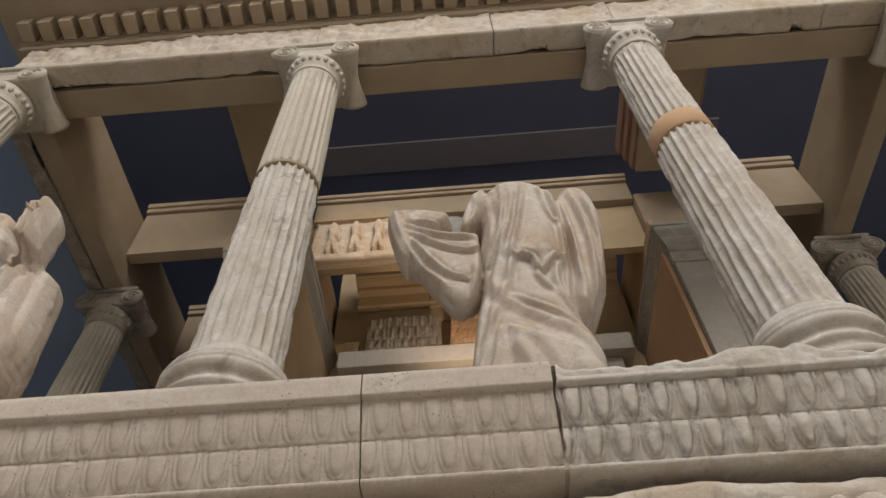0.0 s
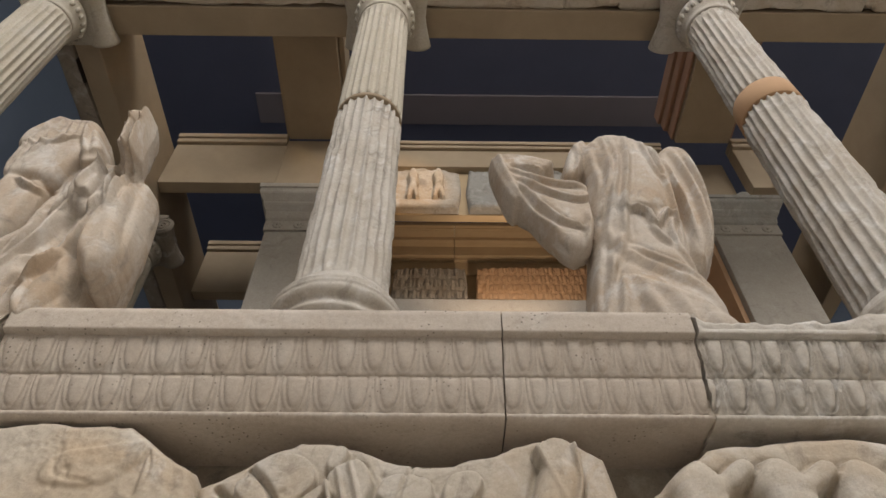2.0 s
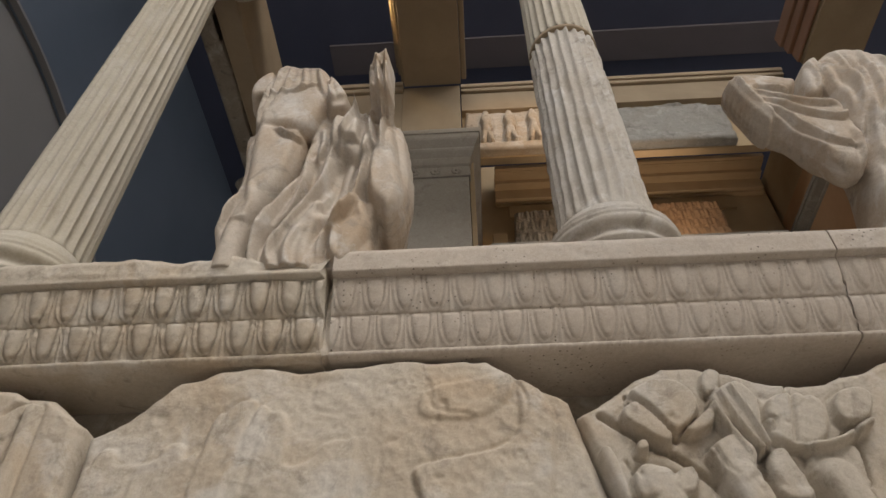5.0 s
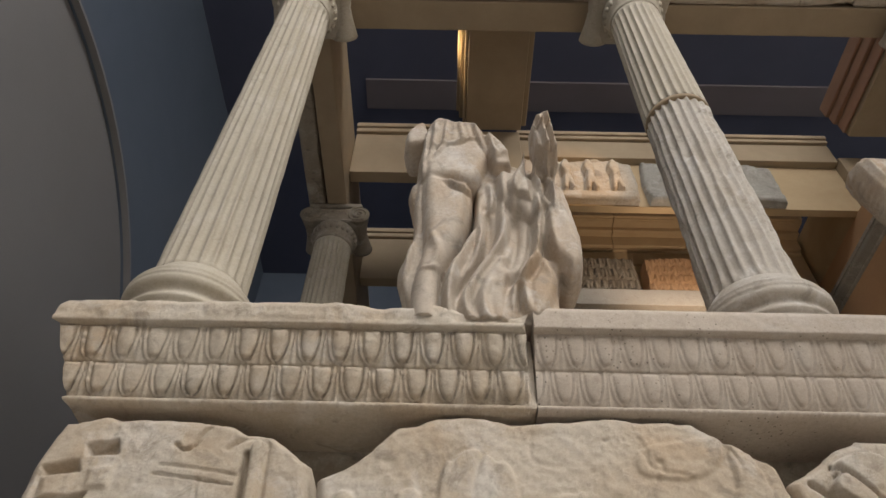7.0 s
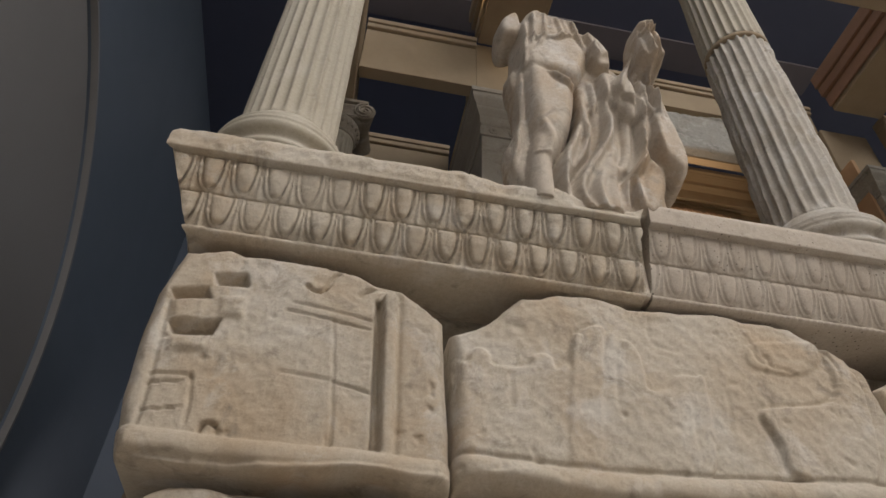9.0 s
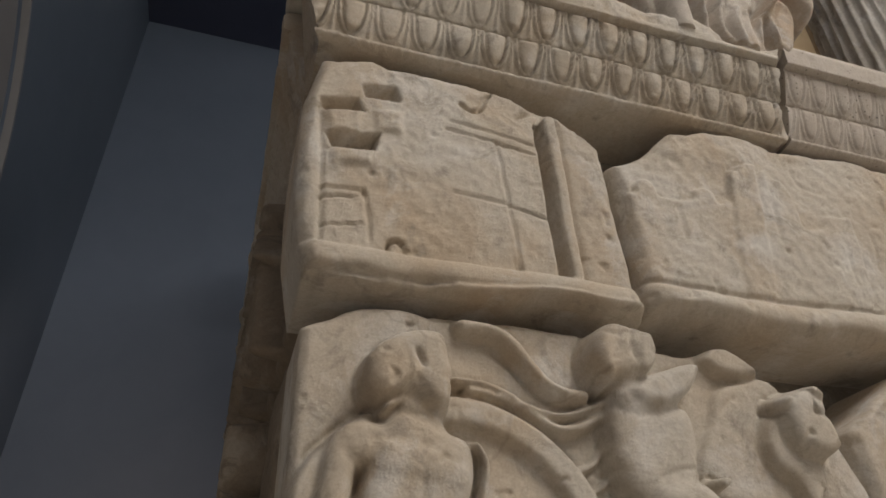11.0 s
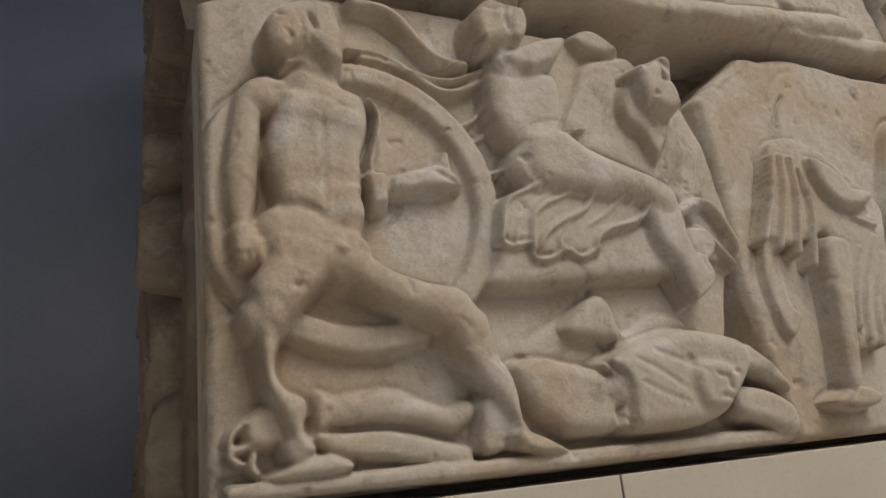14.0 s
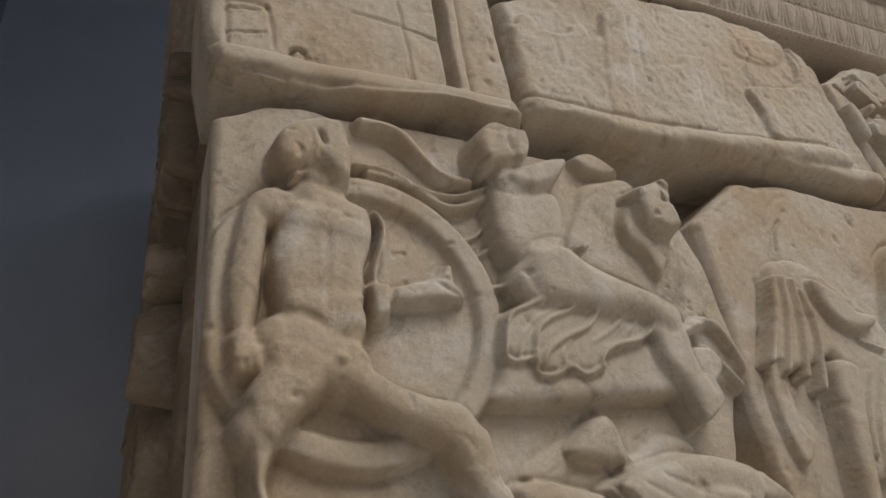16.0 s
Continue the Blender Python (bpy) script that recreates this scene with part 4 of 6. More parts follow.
def upper_towers():
    s = Relief((-2.335, -2.34, -2.355), (-1.065, -1.09, -1.13, -1.165), (2.125, 2.125), (2.55, 2.60, 2.70, 2.735, 2.735, 2.72, 2.735, 2.74, 2.74, 2.745, 2.73, 2.66, 2.60), 0.005)
    shape, ridge = s.shape, s.ridge
    shape(0.012, 0.01, -2.325, 2.121, -2.331, 2.432, -2.313, 2.452, -2.307, 2.483, -2.284, 2.505, -2.255, 2.491, -2.243, 2.459, -2.157, 2.466, -2.147, 2.495, -2.117, 2.513, -2.091, 2.497, -2.082, 2.468, -2.043, 2.467, -2.062, 2.151)
    shape(0.018, 0.01, -2.075, 2.148, -2.037, 2.553, -2.006, 2.585, -1.983, 2.615, -1.951, 2.624, -1.937, 2.604, -1.952, 2.540, -2.000, 2.157)
    shape(0.012, 0.01, -1.998, 2.159, -1.942, 2.577, -1.896, 2.589, -1.865, 2.583, -1.849, 2.546, -1.843, 2.499, -1.839, 2.441, -1.783, 2.456, -1.759, 2.497, -1.703, 2.505, -1.676, 2.482, -1.728, 2.190)
    shape(0.008, 0.006, -1.507, 2.640, -1.396, 2.666, -1.303, 2.685, -1.299, 2.635, -1.326, 2.590, -1.390, 2.555, -1.506, 2.555, -1.535, 2.586)
    shape(0.016, 0.01, -1.288, 2.652, -1.249, 2.640, -1.219, 2.584, -1.211, 2.480, -1.275, 2.252, -1.488, 2.242, -1.516, 2.329, -1.546, 2.413, -1.514, 2.437, -1.346, 2.471, -1.290, 2.530)
    ridge(-0.010, 0.005, -1.287, 2.648, -1.269, 2.589, -1.286, 2.534, -1.345, 2.473, -1.511, 2.436, -1.544, 2.412, -1.517, 2.328)
    ridge(-0.008, 0.005, -1.503, 2.644, -1.496, 2.581, -1.410, 2.562)
    ridge(-0.006, 0.005, -2.044, 2.565, -2.001, 2.609, -1.967, 2.626)
    ridge(-0.006, 0.005, -2.234, 2.606, -2.170, 2.675, -2.104, 2.707)
    ridge(-0.006, 0.005, -1.796, 2.683, -1.802, 2.605, -1.734, 2.580)
    ridge(-0.006, 0.005, -1.730, 2.377, -1.739, 2.300)
    ridge(-0.006, 0.005, -1.921, 2.497, -1.931, 2.380)
    ridge(-0.006, 0.005, -2.202, 2.437, -2.203, 2.342)
    ridge(-0.006, 0.005, -1.619, 2.458, -1.629, 2.359)
    s.wear(1)
    s.fold(-2.324, 2.160, -1.938, 2.150, -1.241, 2.215, 0.043, 0.035)
    frieze(s.build("frieze_slab", 2.40, 2.66, MARBLE, 17, 0.010, 0.03, 0.025), "worn marble slab carved with low towers and battlements")


def upper_fight():
    s = Relief((-1.05, -1.075, -1.115, -1.15), (-0.085, -0.10, -0.13, -0.16), (2.125, 2.125), (2.56, 2.60, 2.65, 2.69, 2.68, 2.66, 2.635, 2.622, 2.62, 2.645, 2.675, 2.692, 2.692, 2.64), 0.005)
    shape, ridge, limb = s.shape, s.ridge, s.limb
    shape(0.027, 0.007, -1.030, 2.596, -0.965, 2.633, -0.898, 2.626, -0.863, 2.576, -0.882, 2.523, -0.938, 2.488, -0.977, 2.517, -1.020, 2.561)
    shape(0.026, 0.010, -0.836, 2.648, -0.810, 2.660, -0.790, 2.639, -0.809, 2.597, -0.839, 2.583, -0.848, 2.612)
    shape(0.037, 0.011, -0.834, 2.581, -0.768, 2.617, -0.728, 2.564, -0.740, 2.489, -0.755, 2.423, -0.782, 2.445, -0.814, 2.504, -0.836, 2.535)
    shape(0.040, 0.007, -0.854, 2.540, -0.836, 2.548, -0.843, 2.503, -0.889, 2.476, -0.920, 2.484)
    shape(0.048, 0.014, -0.860, 2.450, -0.814, 2.471, -0.787, 2.449, -0.775, 2.411, -0.813, 2.346, -0.849, 2.354, -0.871, 2.401, -0.882, 2.429)
    shape(0.042, 0.006, -1.038, 2.452, -1.016, 2.465, -1.004, 2.451, -1.013, 2.432, -1.035, 2.432)
    shape(0.040, 0.012, -1.053, 2.388, -1.015, 2.408, -0.988, 2.385, -0.984, 2.346, -1.021, 2.317, -1.055, 2.333)
    shape(0.045, 0.010, -0.963, 2.382, -0.927, 2.395, -0.914, 2.367, -0.930, 2.332, -0.967, 2.333)
    shape(0.035, 0.008, -1.051, 2.548, -1.007, 2.570, -0.969, 2.529, -0.943, 2.476, -0.967, 2.453, -1.011, 2.486, -1.044, 2.514)
    shape(0.032, 0.008, -1.119, 2.449, -1.090, 2.454, -1.073, 2.393, -1.067, 2.327, -1.098, 2.322, -1.116, 2.381)
    shape(0.035, 0.014, -0.708, 2.561, -0.648, 2.577, -0.589, 2.559, -0.584, 2.498, -0.620, 2.440, -0.676, 2.428, -0.707, 2.443, -0.729, 2.472)
    shape(0.027, 0.007, -0.650, 2.431, -0.580, 2.446, -0.543, 2.416, -0.550, 2.350, -0.581, 2.321, -0.636, 2.335, -0.668, 2.378)
    shape(0.042, 0.011, -0.755, 2.416, -0.714, 2.429, -0.697, 2.374, -0.686, 2.310, -0.745, 2.307, -0.765, 2.350)
    shape(0.037, 0.011, -0.545, 2.572, -0.488, 2.585, -0.463, 2.553, -0.501, 2.494, -0.553, 2.489, -0.567, 2.524)
    ridge(0.054, 0.011, -0.654, 2.428, -0.587, 2.441, -0.505, 2.484)
    ridge(0.056, 0.008, -0.814, 2.578, -0.792, 2.498, -0.763, 2.426)
    ridge(0.056, 0.008, -0.787, 2.593, -0.762, 2.515, -0.749, 2.436)
    ridge(0.056, 0.008, -0.837, 2.545, -0.819, 2.485, -0.793, 2.416)
    ridge(-0.03, 0.011, -1.096, 2.549, -1.001, 2.470, -0.933, 2.426, -0.849, 2.340)
    ridge(-0.03, 0.011, -0.549, 2.470, -0.544, 2.414, -0.550, 2.358)
    ridge(-0.03, 0.011, -1.026, 2.593, -0.973, 2.539, -0.936, 2.477)
    ridge(-0.012, 0.006, -0.699, 2.431, -0.679, 2.376, -0.661, 2.324)
    ridge(-0.012, 0.006, -0.870, 2.448, -0.853, 2.390, -0.836, 2.364)
    ridge(-0.012, 0.006, -1.059, 2.430, -1.038, 2.375)
    ridge(-0.012, 0.006, -0.720, 2.514, -0.706, 2.503, -0.718, 2.477)
    ridge(-0.012, 0.006, -0.624, 2.660, -0.651, 2.564, -0.680, 2.447)
    limb(-0.283, 2.567, -0.335, 2.396, 0.052, 0.050, 0.050)
    ridge(0.052, 0.012, -0.330, 2.640, -0.300, 2.560, -0.270, 2.480)
    ridge(0.050, 0.010, -0.240, 2.650, -0.235, 2.560, -0.260, 2.470)
    shape(0.036, 0.011, -0.330, 2.660, -0.280, 2.680, -0.235, 2.650, -0.245, 2.590, -0.300, 2.585, -0.335, 2.620)
    for x in (-1.0, -0.82, -0.62, -0.42, -0.22):
        limb(x, 2.36, x + 0.05, 2.20, 0.045, 0.035, 0.05)
    frieze(s.build("frieze_slab", 2.40, 2.66, MARBLE, 23, 0.006, 0.022, 0.025), "worn marble slab carved with fighters and shields in relief")


def upper_right(x0, x1, seed, top):
    s = Relief((x0, x0), (x1, x1), (2.125, 2.125), top, 0.008)
    rng = random.Random(seed)
    for k in range(int((x1 - x0) / 0.2)):
        x = x0 + 0.1 + 0.2 * k
        s.limb(x, 2.58, x + 0.02, 2.55, 0.045, 0.045, 0.05)
        s.limb(x, 2.54, x + rng.uniform(-0.05, 0.05), 2.38, 0.07, 0.06, 0.06)
        s.limb(x + 0.05, 2.54, x + 0.12, 2.59, 0.025, 0.03, 0.05)
        s.limb(x, 2.38, x + rng.uniform(-0.1, 0.1), 2.16, 0.045, 0.03, 0.06)
    frieze(s.build("frieze_slab", 2.40, 2.66, MARBLE, seed, 0.007, 0.03, 0.025), "worn marble slab carved with marching figures")


def side_frieze(z0, z1, y0, y1, seed, label):
    """Slab of the long side, seen at a glancing angle; carved first along x and then turned."""
    s = Relief((0, 0), (y1 - y0, y1 - y0), (z0, z0), (z1, z1 - 0.02, z1), 0.0075)
    rng = random.Random(seed)
    tall = z1 - z0
    for k in range(int((y1 - y0) / 0.30)):
        x = 0.18 + 0.30 * k
        lean = rng.uniform(-0.08, 0.08)
        up = lambda f: z0 + tall * f
        s.shape(0.075, 0.03, x - 0.07, up(0.72), x - 0.02, up(0.78), x + 0.06, up(0.76), x + 0.09, up(0.66), x + lean + 0.07, up(0.45), x + lean - 0.07, up(0.44), x - 0.09, up(0.60))
        s.shape(0.095, 0.022, x - 0.035 * tall, up(0.94), x + 0.045 * tall, up(0.95), x + 0.055 * tall, up(0.84), x + 0.01, up(0.78), x - 0.05 * tall, up(0.83))
        s.limb(x + lean - 0.02, up(0.45), x + lean - 0.09, up(0.05), 0.065 * tall, 0.038 * tall, 0.085)
        s.limb(x + lean + 0.03, up(0.45), x + lean + 0.11, up(0.05), 0.065 * tall, 0.038 * tall, 0.075)
        s.limb(x + 0.07, up(0.70), x + 0.15, up(rng.uniform(0.45, 0.6)), 0.035 * tall, 0.028 * tall, 0.10)
        s.limb(x - 0.08, up(0.70), x - 0.13, up(rng.uniform(0.40, 0.75)), 0.035 * tall, 0.026 * tall, 0.10)
        for n in range(7):
            fx, fz = x + rng.uniform(-0.13, 0.13), up(rng.uniform(0.2, 0.9))
            s.ridge(rng.choice((0.105, 0.09, -0.06)), 0.012, fx, fz, fx + rng.uniform(-0.03, 0.03), fz - 0.08, fx + rng.uniform(-0.05, 0.05), fz - 0.17)
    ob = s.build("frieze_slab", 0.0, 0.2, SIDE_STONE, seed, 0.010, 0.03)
    ob.matrix_world = Matrix(((0, 1, 0, -3.045), (-1, 0, 0, y1), (0, 0, 1, 0), (0, 0, 0, 1)))
    frieze(ob, label)


lower_warriors()
lower_draped()
lower_plain(-0.595, 1.2, 41)
lower_plain(1.205, 3.12, 42)
upper_city()
upper_towers()
upper_fight()
upper_right(-0.06, 1.35, 27, (2.55, 2.68, 2.70, 2.71, 2.70, 2.685, 2.70, 2.69, 2.70))
upper_right(1.36, 3.14, 28, (2.70, 2.72, 2.69, 2.71, 2.70))
side_frieze(1.1, 2.07, 2.67, 4.4, 51, "marble side slab carved with standing figures, shade in its colour")
side_frieze(1.1, 2.07, 4.41, 6.6, 52, "marble side slab carved with standing figures, shade in its colour")
side_frieze(1.1, 2.07, 6.61, 9.0, 53, "marble side slab carved with standing figures, shade in its colour")
side_frieze(2.12, 2.72, 2.67, 5.0, 54, "marble side slab with a small carved procession, shade in its colour")
side_frieze(2.12, 2.72, 5.01, 9.0, 55, "marble side slab with a small carved procession, shade in its colour")


# ---- crowning cornice with two rows of eggs ----
def cornice_profile():
    """Points (y, z, row, place in row): top, fascia, upper eggs, lower eggs, bead, soffit."""
    p = [(2.60, 3.062, 0, 0), (2.33, 3.062, 0, 0), (2.312, 3.056, 0, 0), (2.309, 3.04, 0, 0)]
    p += [(2.309 + 0.003 * t, 3.04 - 0.062 * t, 0, 0) for t in np.linspace(0.1, 1, 8)]
    p += [(2.334, 2.974, 0, 0)]
    p += [(2.336 + 0.030 * t ** 1.5, 2.972 - 0.105 * t, 1, t) for t in np.linspace(0, 1, 26)]
    p += [(2.369, 2.865, 0, 0)]
    p += [(2.371 + 0.028 * t ** 1.5, 2.863 - 0.095 * t, 2, t) for t in np.linspace(0, 1, 24)]
    p += [(2.396, 2.765, 3, 0.5), (2.392, 2.759, 3, 1), (2.394, 2.752, 3, 0.5), (2.402, 2.747, 0, 0), (2.42, 2.746, 0, 0), (2.64, 2.746, 0, 0)]
    return p


def egg_height(a, t):
    """Relief of one egg, its rim and the darts between; a: -1 to 1 across the egg, t: 0 at its top to 1 at its foot."""
    half = 0.60 * np.sqrt(np.clip(1 - (np.clip(t, 0, 1) / 0.93) ** 2.4, 0, 1)) + 1e-4
    q = np.abs(a) / half
    egg = 0.010 * np.clip(1 - q ** 2, 0, 1) ** 0.5 * np.clip((0.93 - t) * 8, 0, 1) * np.clip(t * 10 + 0.25, 0, 1)
    dist = np.abs(a) - half
    rim = 0.009 * np.exp(-((dist - 0.17) / 0.085) ** 2) * np.clip((1.02 - t) * 9, 0, 1)
    foot = 0.008 * np.exp(-((t - 0.95) / 0.04) ** 2) * np.exp(-(a / 0.3) ** 2)
    dart = 0.006 * np.clip(1 - np.abs(np.abs(a) - 1) / (0.05 + 0.14 * t), 0, 1)
    return np.maximum(np.maximum(egg, rim), np.maximum(dart, foot)) - 0.006 * np.exp(-((dist - 0.05) / 0.05) ** 2)


def cornice(x0, x1, material, label, worn=0.0, seed=0, mitre=False, ragged=(0, 0), pitch=0.0825, depth=1.0, side=False, first=0.0, side_at=(-3.0, 5.8, 2.75)):
    prof = cornice_profile()
    py, pz = np.array([p[0] for p in prof]), np.array([p[1] for p in prof])
    row, pt = np.array([p[2] for p in prof]), np.array([p[3] for p in prof])
    nu, nv = int((x1 - x0) / (0.0042 if not side else 0.012)), len(prof)
    s = np.linspace(0, 1, nu)[None, :] * np.ones((nv, 1))
    lx = x0 + (py - 2.405) * (1.2 if mitre else 0.0)
    lx = np.where(py > 2.405, x0, lx)
    lx = lx[:, None] + ragged[0] * vnoise(pz[:, None] * 1.0 + 0 * s[:, :1], py[:, None] + 0 * s[:, :1], 18, seed)
    rx = x1 + ragged[1] * vnoise(pz[:, None] + 3.0, py[:, None] * 2, 14, seed + 4)
    x = lx + s * (rx - lx)
    y, z = py[:, None] + 0 * x, pz[:, None] + 0 * x
    h = np.zeros_like(x)
    for r, shift in ((1, 0.0), (2, 0.5)):
        m = row == r
        a = (((x[m] - first) / pitch + 0.5 + shift) % 1.0) * 2 - 1
        h[m] = depth * egg_height(a, pt[m][:, None] + 0 * a)
    m = row == 3
    h[m] = 0.004 * pt[m][:, None] * np.abs(np.sin(x[m] * math.pi / 0.021))
    front = (py < 2.41) & (py > 2.30)
    if worn:
        h += np.where(front[:, None], worn * vnoise(x, z * 2, 9, seed, 5) + 0.3 * worn * vnoise(x, z, 60, seed + 1, 2), 0)
        lost = np.clip(vnoise(x, z, 3.2, seed + 9, 3) - 0.30, 0, 1)
        h = np.where((row > 0)[:, None], h * (1 - np.clip(lost * 2.5, 0, 0.85)), h)
        crown = (pz > 3.0)[:, None]
        bite = np.clip(vnoise(x, z * 0, 3.5, seed + 3, 4) + 0.12, 0, 1)
        z = np.where(crown, z - 0.085 * bite * np.clip((pz[:, None] - 2.985) / 0.07, 0, 1), z)
        y = np.where(crown & (py < 2.5)[:, None], y + 0.03 * bite + 0.012 * vnoise(x, z, 16, seed), y)
    else:
        h += np.where(front[:, None], 0.0012 * vnoise(x, z, 40, seed, 3), 0)
    y, z = y - h * 0.93, z - h * 0.3
    pts = np.stack([x, y, z], -1)
    ob = empty("cornice_block", *(side_at if side else ((x0 + x1) / 2, 2.5, 2.75)))
    first_egg = int(np.argmax(row == 1)) - 1
    second_egg = int(np.argmax(row == 2)) - 1
    bead = int(np.argmax(row == 3)) - 1
    bands = (("fascia", 1, first_egg + 1, 0), ("egg", first_egg, second_egg + 1, 0.0), ("egg", second_egg, bead + 1, 0.5), ("bead_moulding", bead, nv - 1, 0))
    turn = Matrix.Identity(4) if not side else Matrix(((0, 1, 0, -3.07 - 2.405), (-1, 0, 0, 2.60), (0, 0, 1, 0), (0, 0, 0, 1)))

    def piece(name, verts, faces, smooth=True):
        return mesh_object(name, [turn @ Vector(v) for v in verts] if side else verts, faces, material, ob, "", smooth)
    for name, k0, k1, shift in bands:
        seg = pts[k0:k1]
        cuts = [0, nu - 1]
        if name == "egg":
            cell = np.floor((seg[len(seg) // 2, :, 0] - first) / pitch + 0.5 + shift).astype(int)
            cuts = [0] + [k for k in range(1, nu - 1) if cell[k] != cell[k - 1] and 3 < k < nu - 4] + [nu - 1]
        for u0, u1 in zip(cuts[:-1], cuts[1:]):
            piece(name, seg[:, u0:u1 + 1].reshape(-1, 3), grid_faces(u1 + 1 - u0, k1 - k0, flip=True))
    rim = np.concatenate([pts[:, 0], pts[:, -1]])
    faces = [tuple(range(nv)), tuple(range(nv, 2 * nv))[::-1], (0, nv, 2 * nv - 1, nv - 1), (1, nv + 1, nv, 0), (nv - 1, 2 * nv - 1, 2 * nv - 2, nv - 2)]
    top = pts[0:2].reshape(-1, 3)
    faces += [tuple(2 * nv + i for i in f) for f in grid_faces(nu, 2, flip=True)]
    piece("block_body", np.concatenate([rim, top]), [f for n_, f in enumerate(faces) if n_ != 3], False)
    return tagged(ob, label, "cornice block", "egg-and-dart cornice blocks")


cornice(-3.075, -1.797, MARBLE, "original worn marble cornice block with two rows of eggs", 0.006, 5, True, (0, 0.025), 0.0893, 1.35, first=-3.051)
block("mortar", -1.812, -1.774, 2.392, 2.58, 2.752, 3.0, MARBLE, bpy.data.objects["cornice_block"], "rubble filling of the joint", 0.014)
cornice(-1.775, -0.400, CAST, "smooth pitted cast cornice block with shallow egg rows", 0, 6, depth=0.62, first=-1.739)
cornice(-0.396, 0.138, CAST, "short pitted cast cornice block with shallow egg rows", 0, 7, False, (0, 0), 0.072, 0.62, first=-0.272)
cornice(0.150, 3.18, MARBLE_PALE, "original broken marble cornice block with bold egg rows", 0.005, 31, False, (0.02, 0), 0.0793, 1.4, first=0.263)
block("mortar", 0.134, 0.166, 2.395, 2.58, 2.752, 2.99, MARBLE, bpy.data.objects["cornice_block.003"], "rubble filling of the joint", 0.014)
cornice(-6.4, 0.0, MARBLE, "worn marble cornice along the long side of the tomb", 0.005, 15, False, (0, 0), side=True)
setting(block("stylobate", -3.0, 3.1, 2.585, 9.0, 2.99, 3.055, CAST, bevel=0.004), "stone platform on which the columns stand")


# ---- columns ----
def shaft_mesh(name, z0, z1, r0, r1, material, parent, x, y, seed=0, worn=0.0, turn=0.0, label="", rows=60):
    per = 9
    n = 24 * per
    a = np.linspace(0, 2 * math.pi, n, endpoint=False)[None, :]
    z = np.linspace(z0, z1, rows)[:, None]
    f = (a * 24 / (2 * math.pi)) % 1.0 * 2 - 1
    end = np.clip(np.minimum(z - 3.36, 5.68 - z) / 0.03, 0, 1)
    flute = 0.0155 * np.sqrt(np.clip(1 - (f / 0.80) ** 2, 0, 1)) * end
    r = r0 + (r1 - r0) * ((z - 3.31) / 2.4) - flute
    if worn:
        r = r - worn * np.clip(vnoise(a * 3 + 0 * z, z * 4 + 0 * a, 3, seed, 4) + 0.15, 0, 1) * (1 - np.abs(f) ** 2 * -0.6)
        r = r - 0.8 * worn * np.clip(1 - np.minimum(z - z0, z1 - z) / 0.02, 0, 1) * (0.6 + 0.7 * vnoise(a * 6 + 0 * z, z * 3 + 0 * a, 3, seed + 2, 3))
    a = a + turn
    v = np.stack([x + r * np.cos(a), y + r * np.sin(a), z + 0 * a], -1).reshape(-1, 3)
    faces = grid_faces(n, rows, close_u=True)
    faces.append(tuple(range(n))[::-1])
    faces.append(tuple(range((rows - 1) * n, rows * n)))
    ob = mesh_object(name, v, faces, material, parent, label)
    for p in ob.data.polygons[-2:]:
        p.use_smooth = False
    return ob


def volute_disc(bm, x, y, z, r, depth, way):
    """A scrolled volute face: a disc with a spiral rib and an eye."""
    pts = []
    for k in range(70):
        t = k / 69
        a = way * (t * 4.6 * math.pi) + math.pi / 2
        rr = r * (1 - 0.86 * t)
        pts.append((x + rr * math.cos(a), z + rr * math.sin(a), r * (0.13 - 0.07 * t)))
    prev = None
    for px, pz, w in pts:
        cx, cz = px - x, pz - z
        q = math.hypot(cx, cz) or 1
        ux, uz = cx / q, cz / q
        ring = [bm.verts.new((px + ux * o * w, y - d, pz + uz * o * w)) for o, d in ((0.6, 0), (0.35, 0.012), (-0.35, 0.012), (-0.9, 0))]
        if prev:
            for i in range(3):
                bm.faces.new((prev[i], prev[i + 1], ring[i + 1], ring[i]))
        prev = ring
    bmesh.ops.create_uvsphere(bm, u_segments=10, v_segments=6, radius=r * 0.14, matrix=Matrix.Translation((x, y, z)))


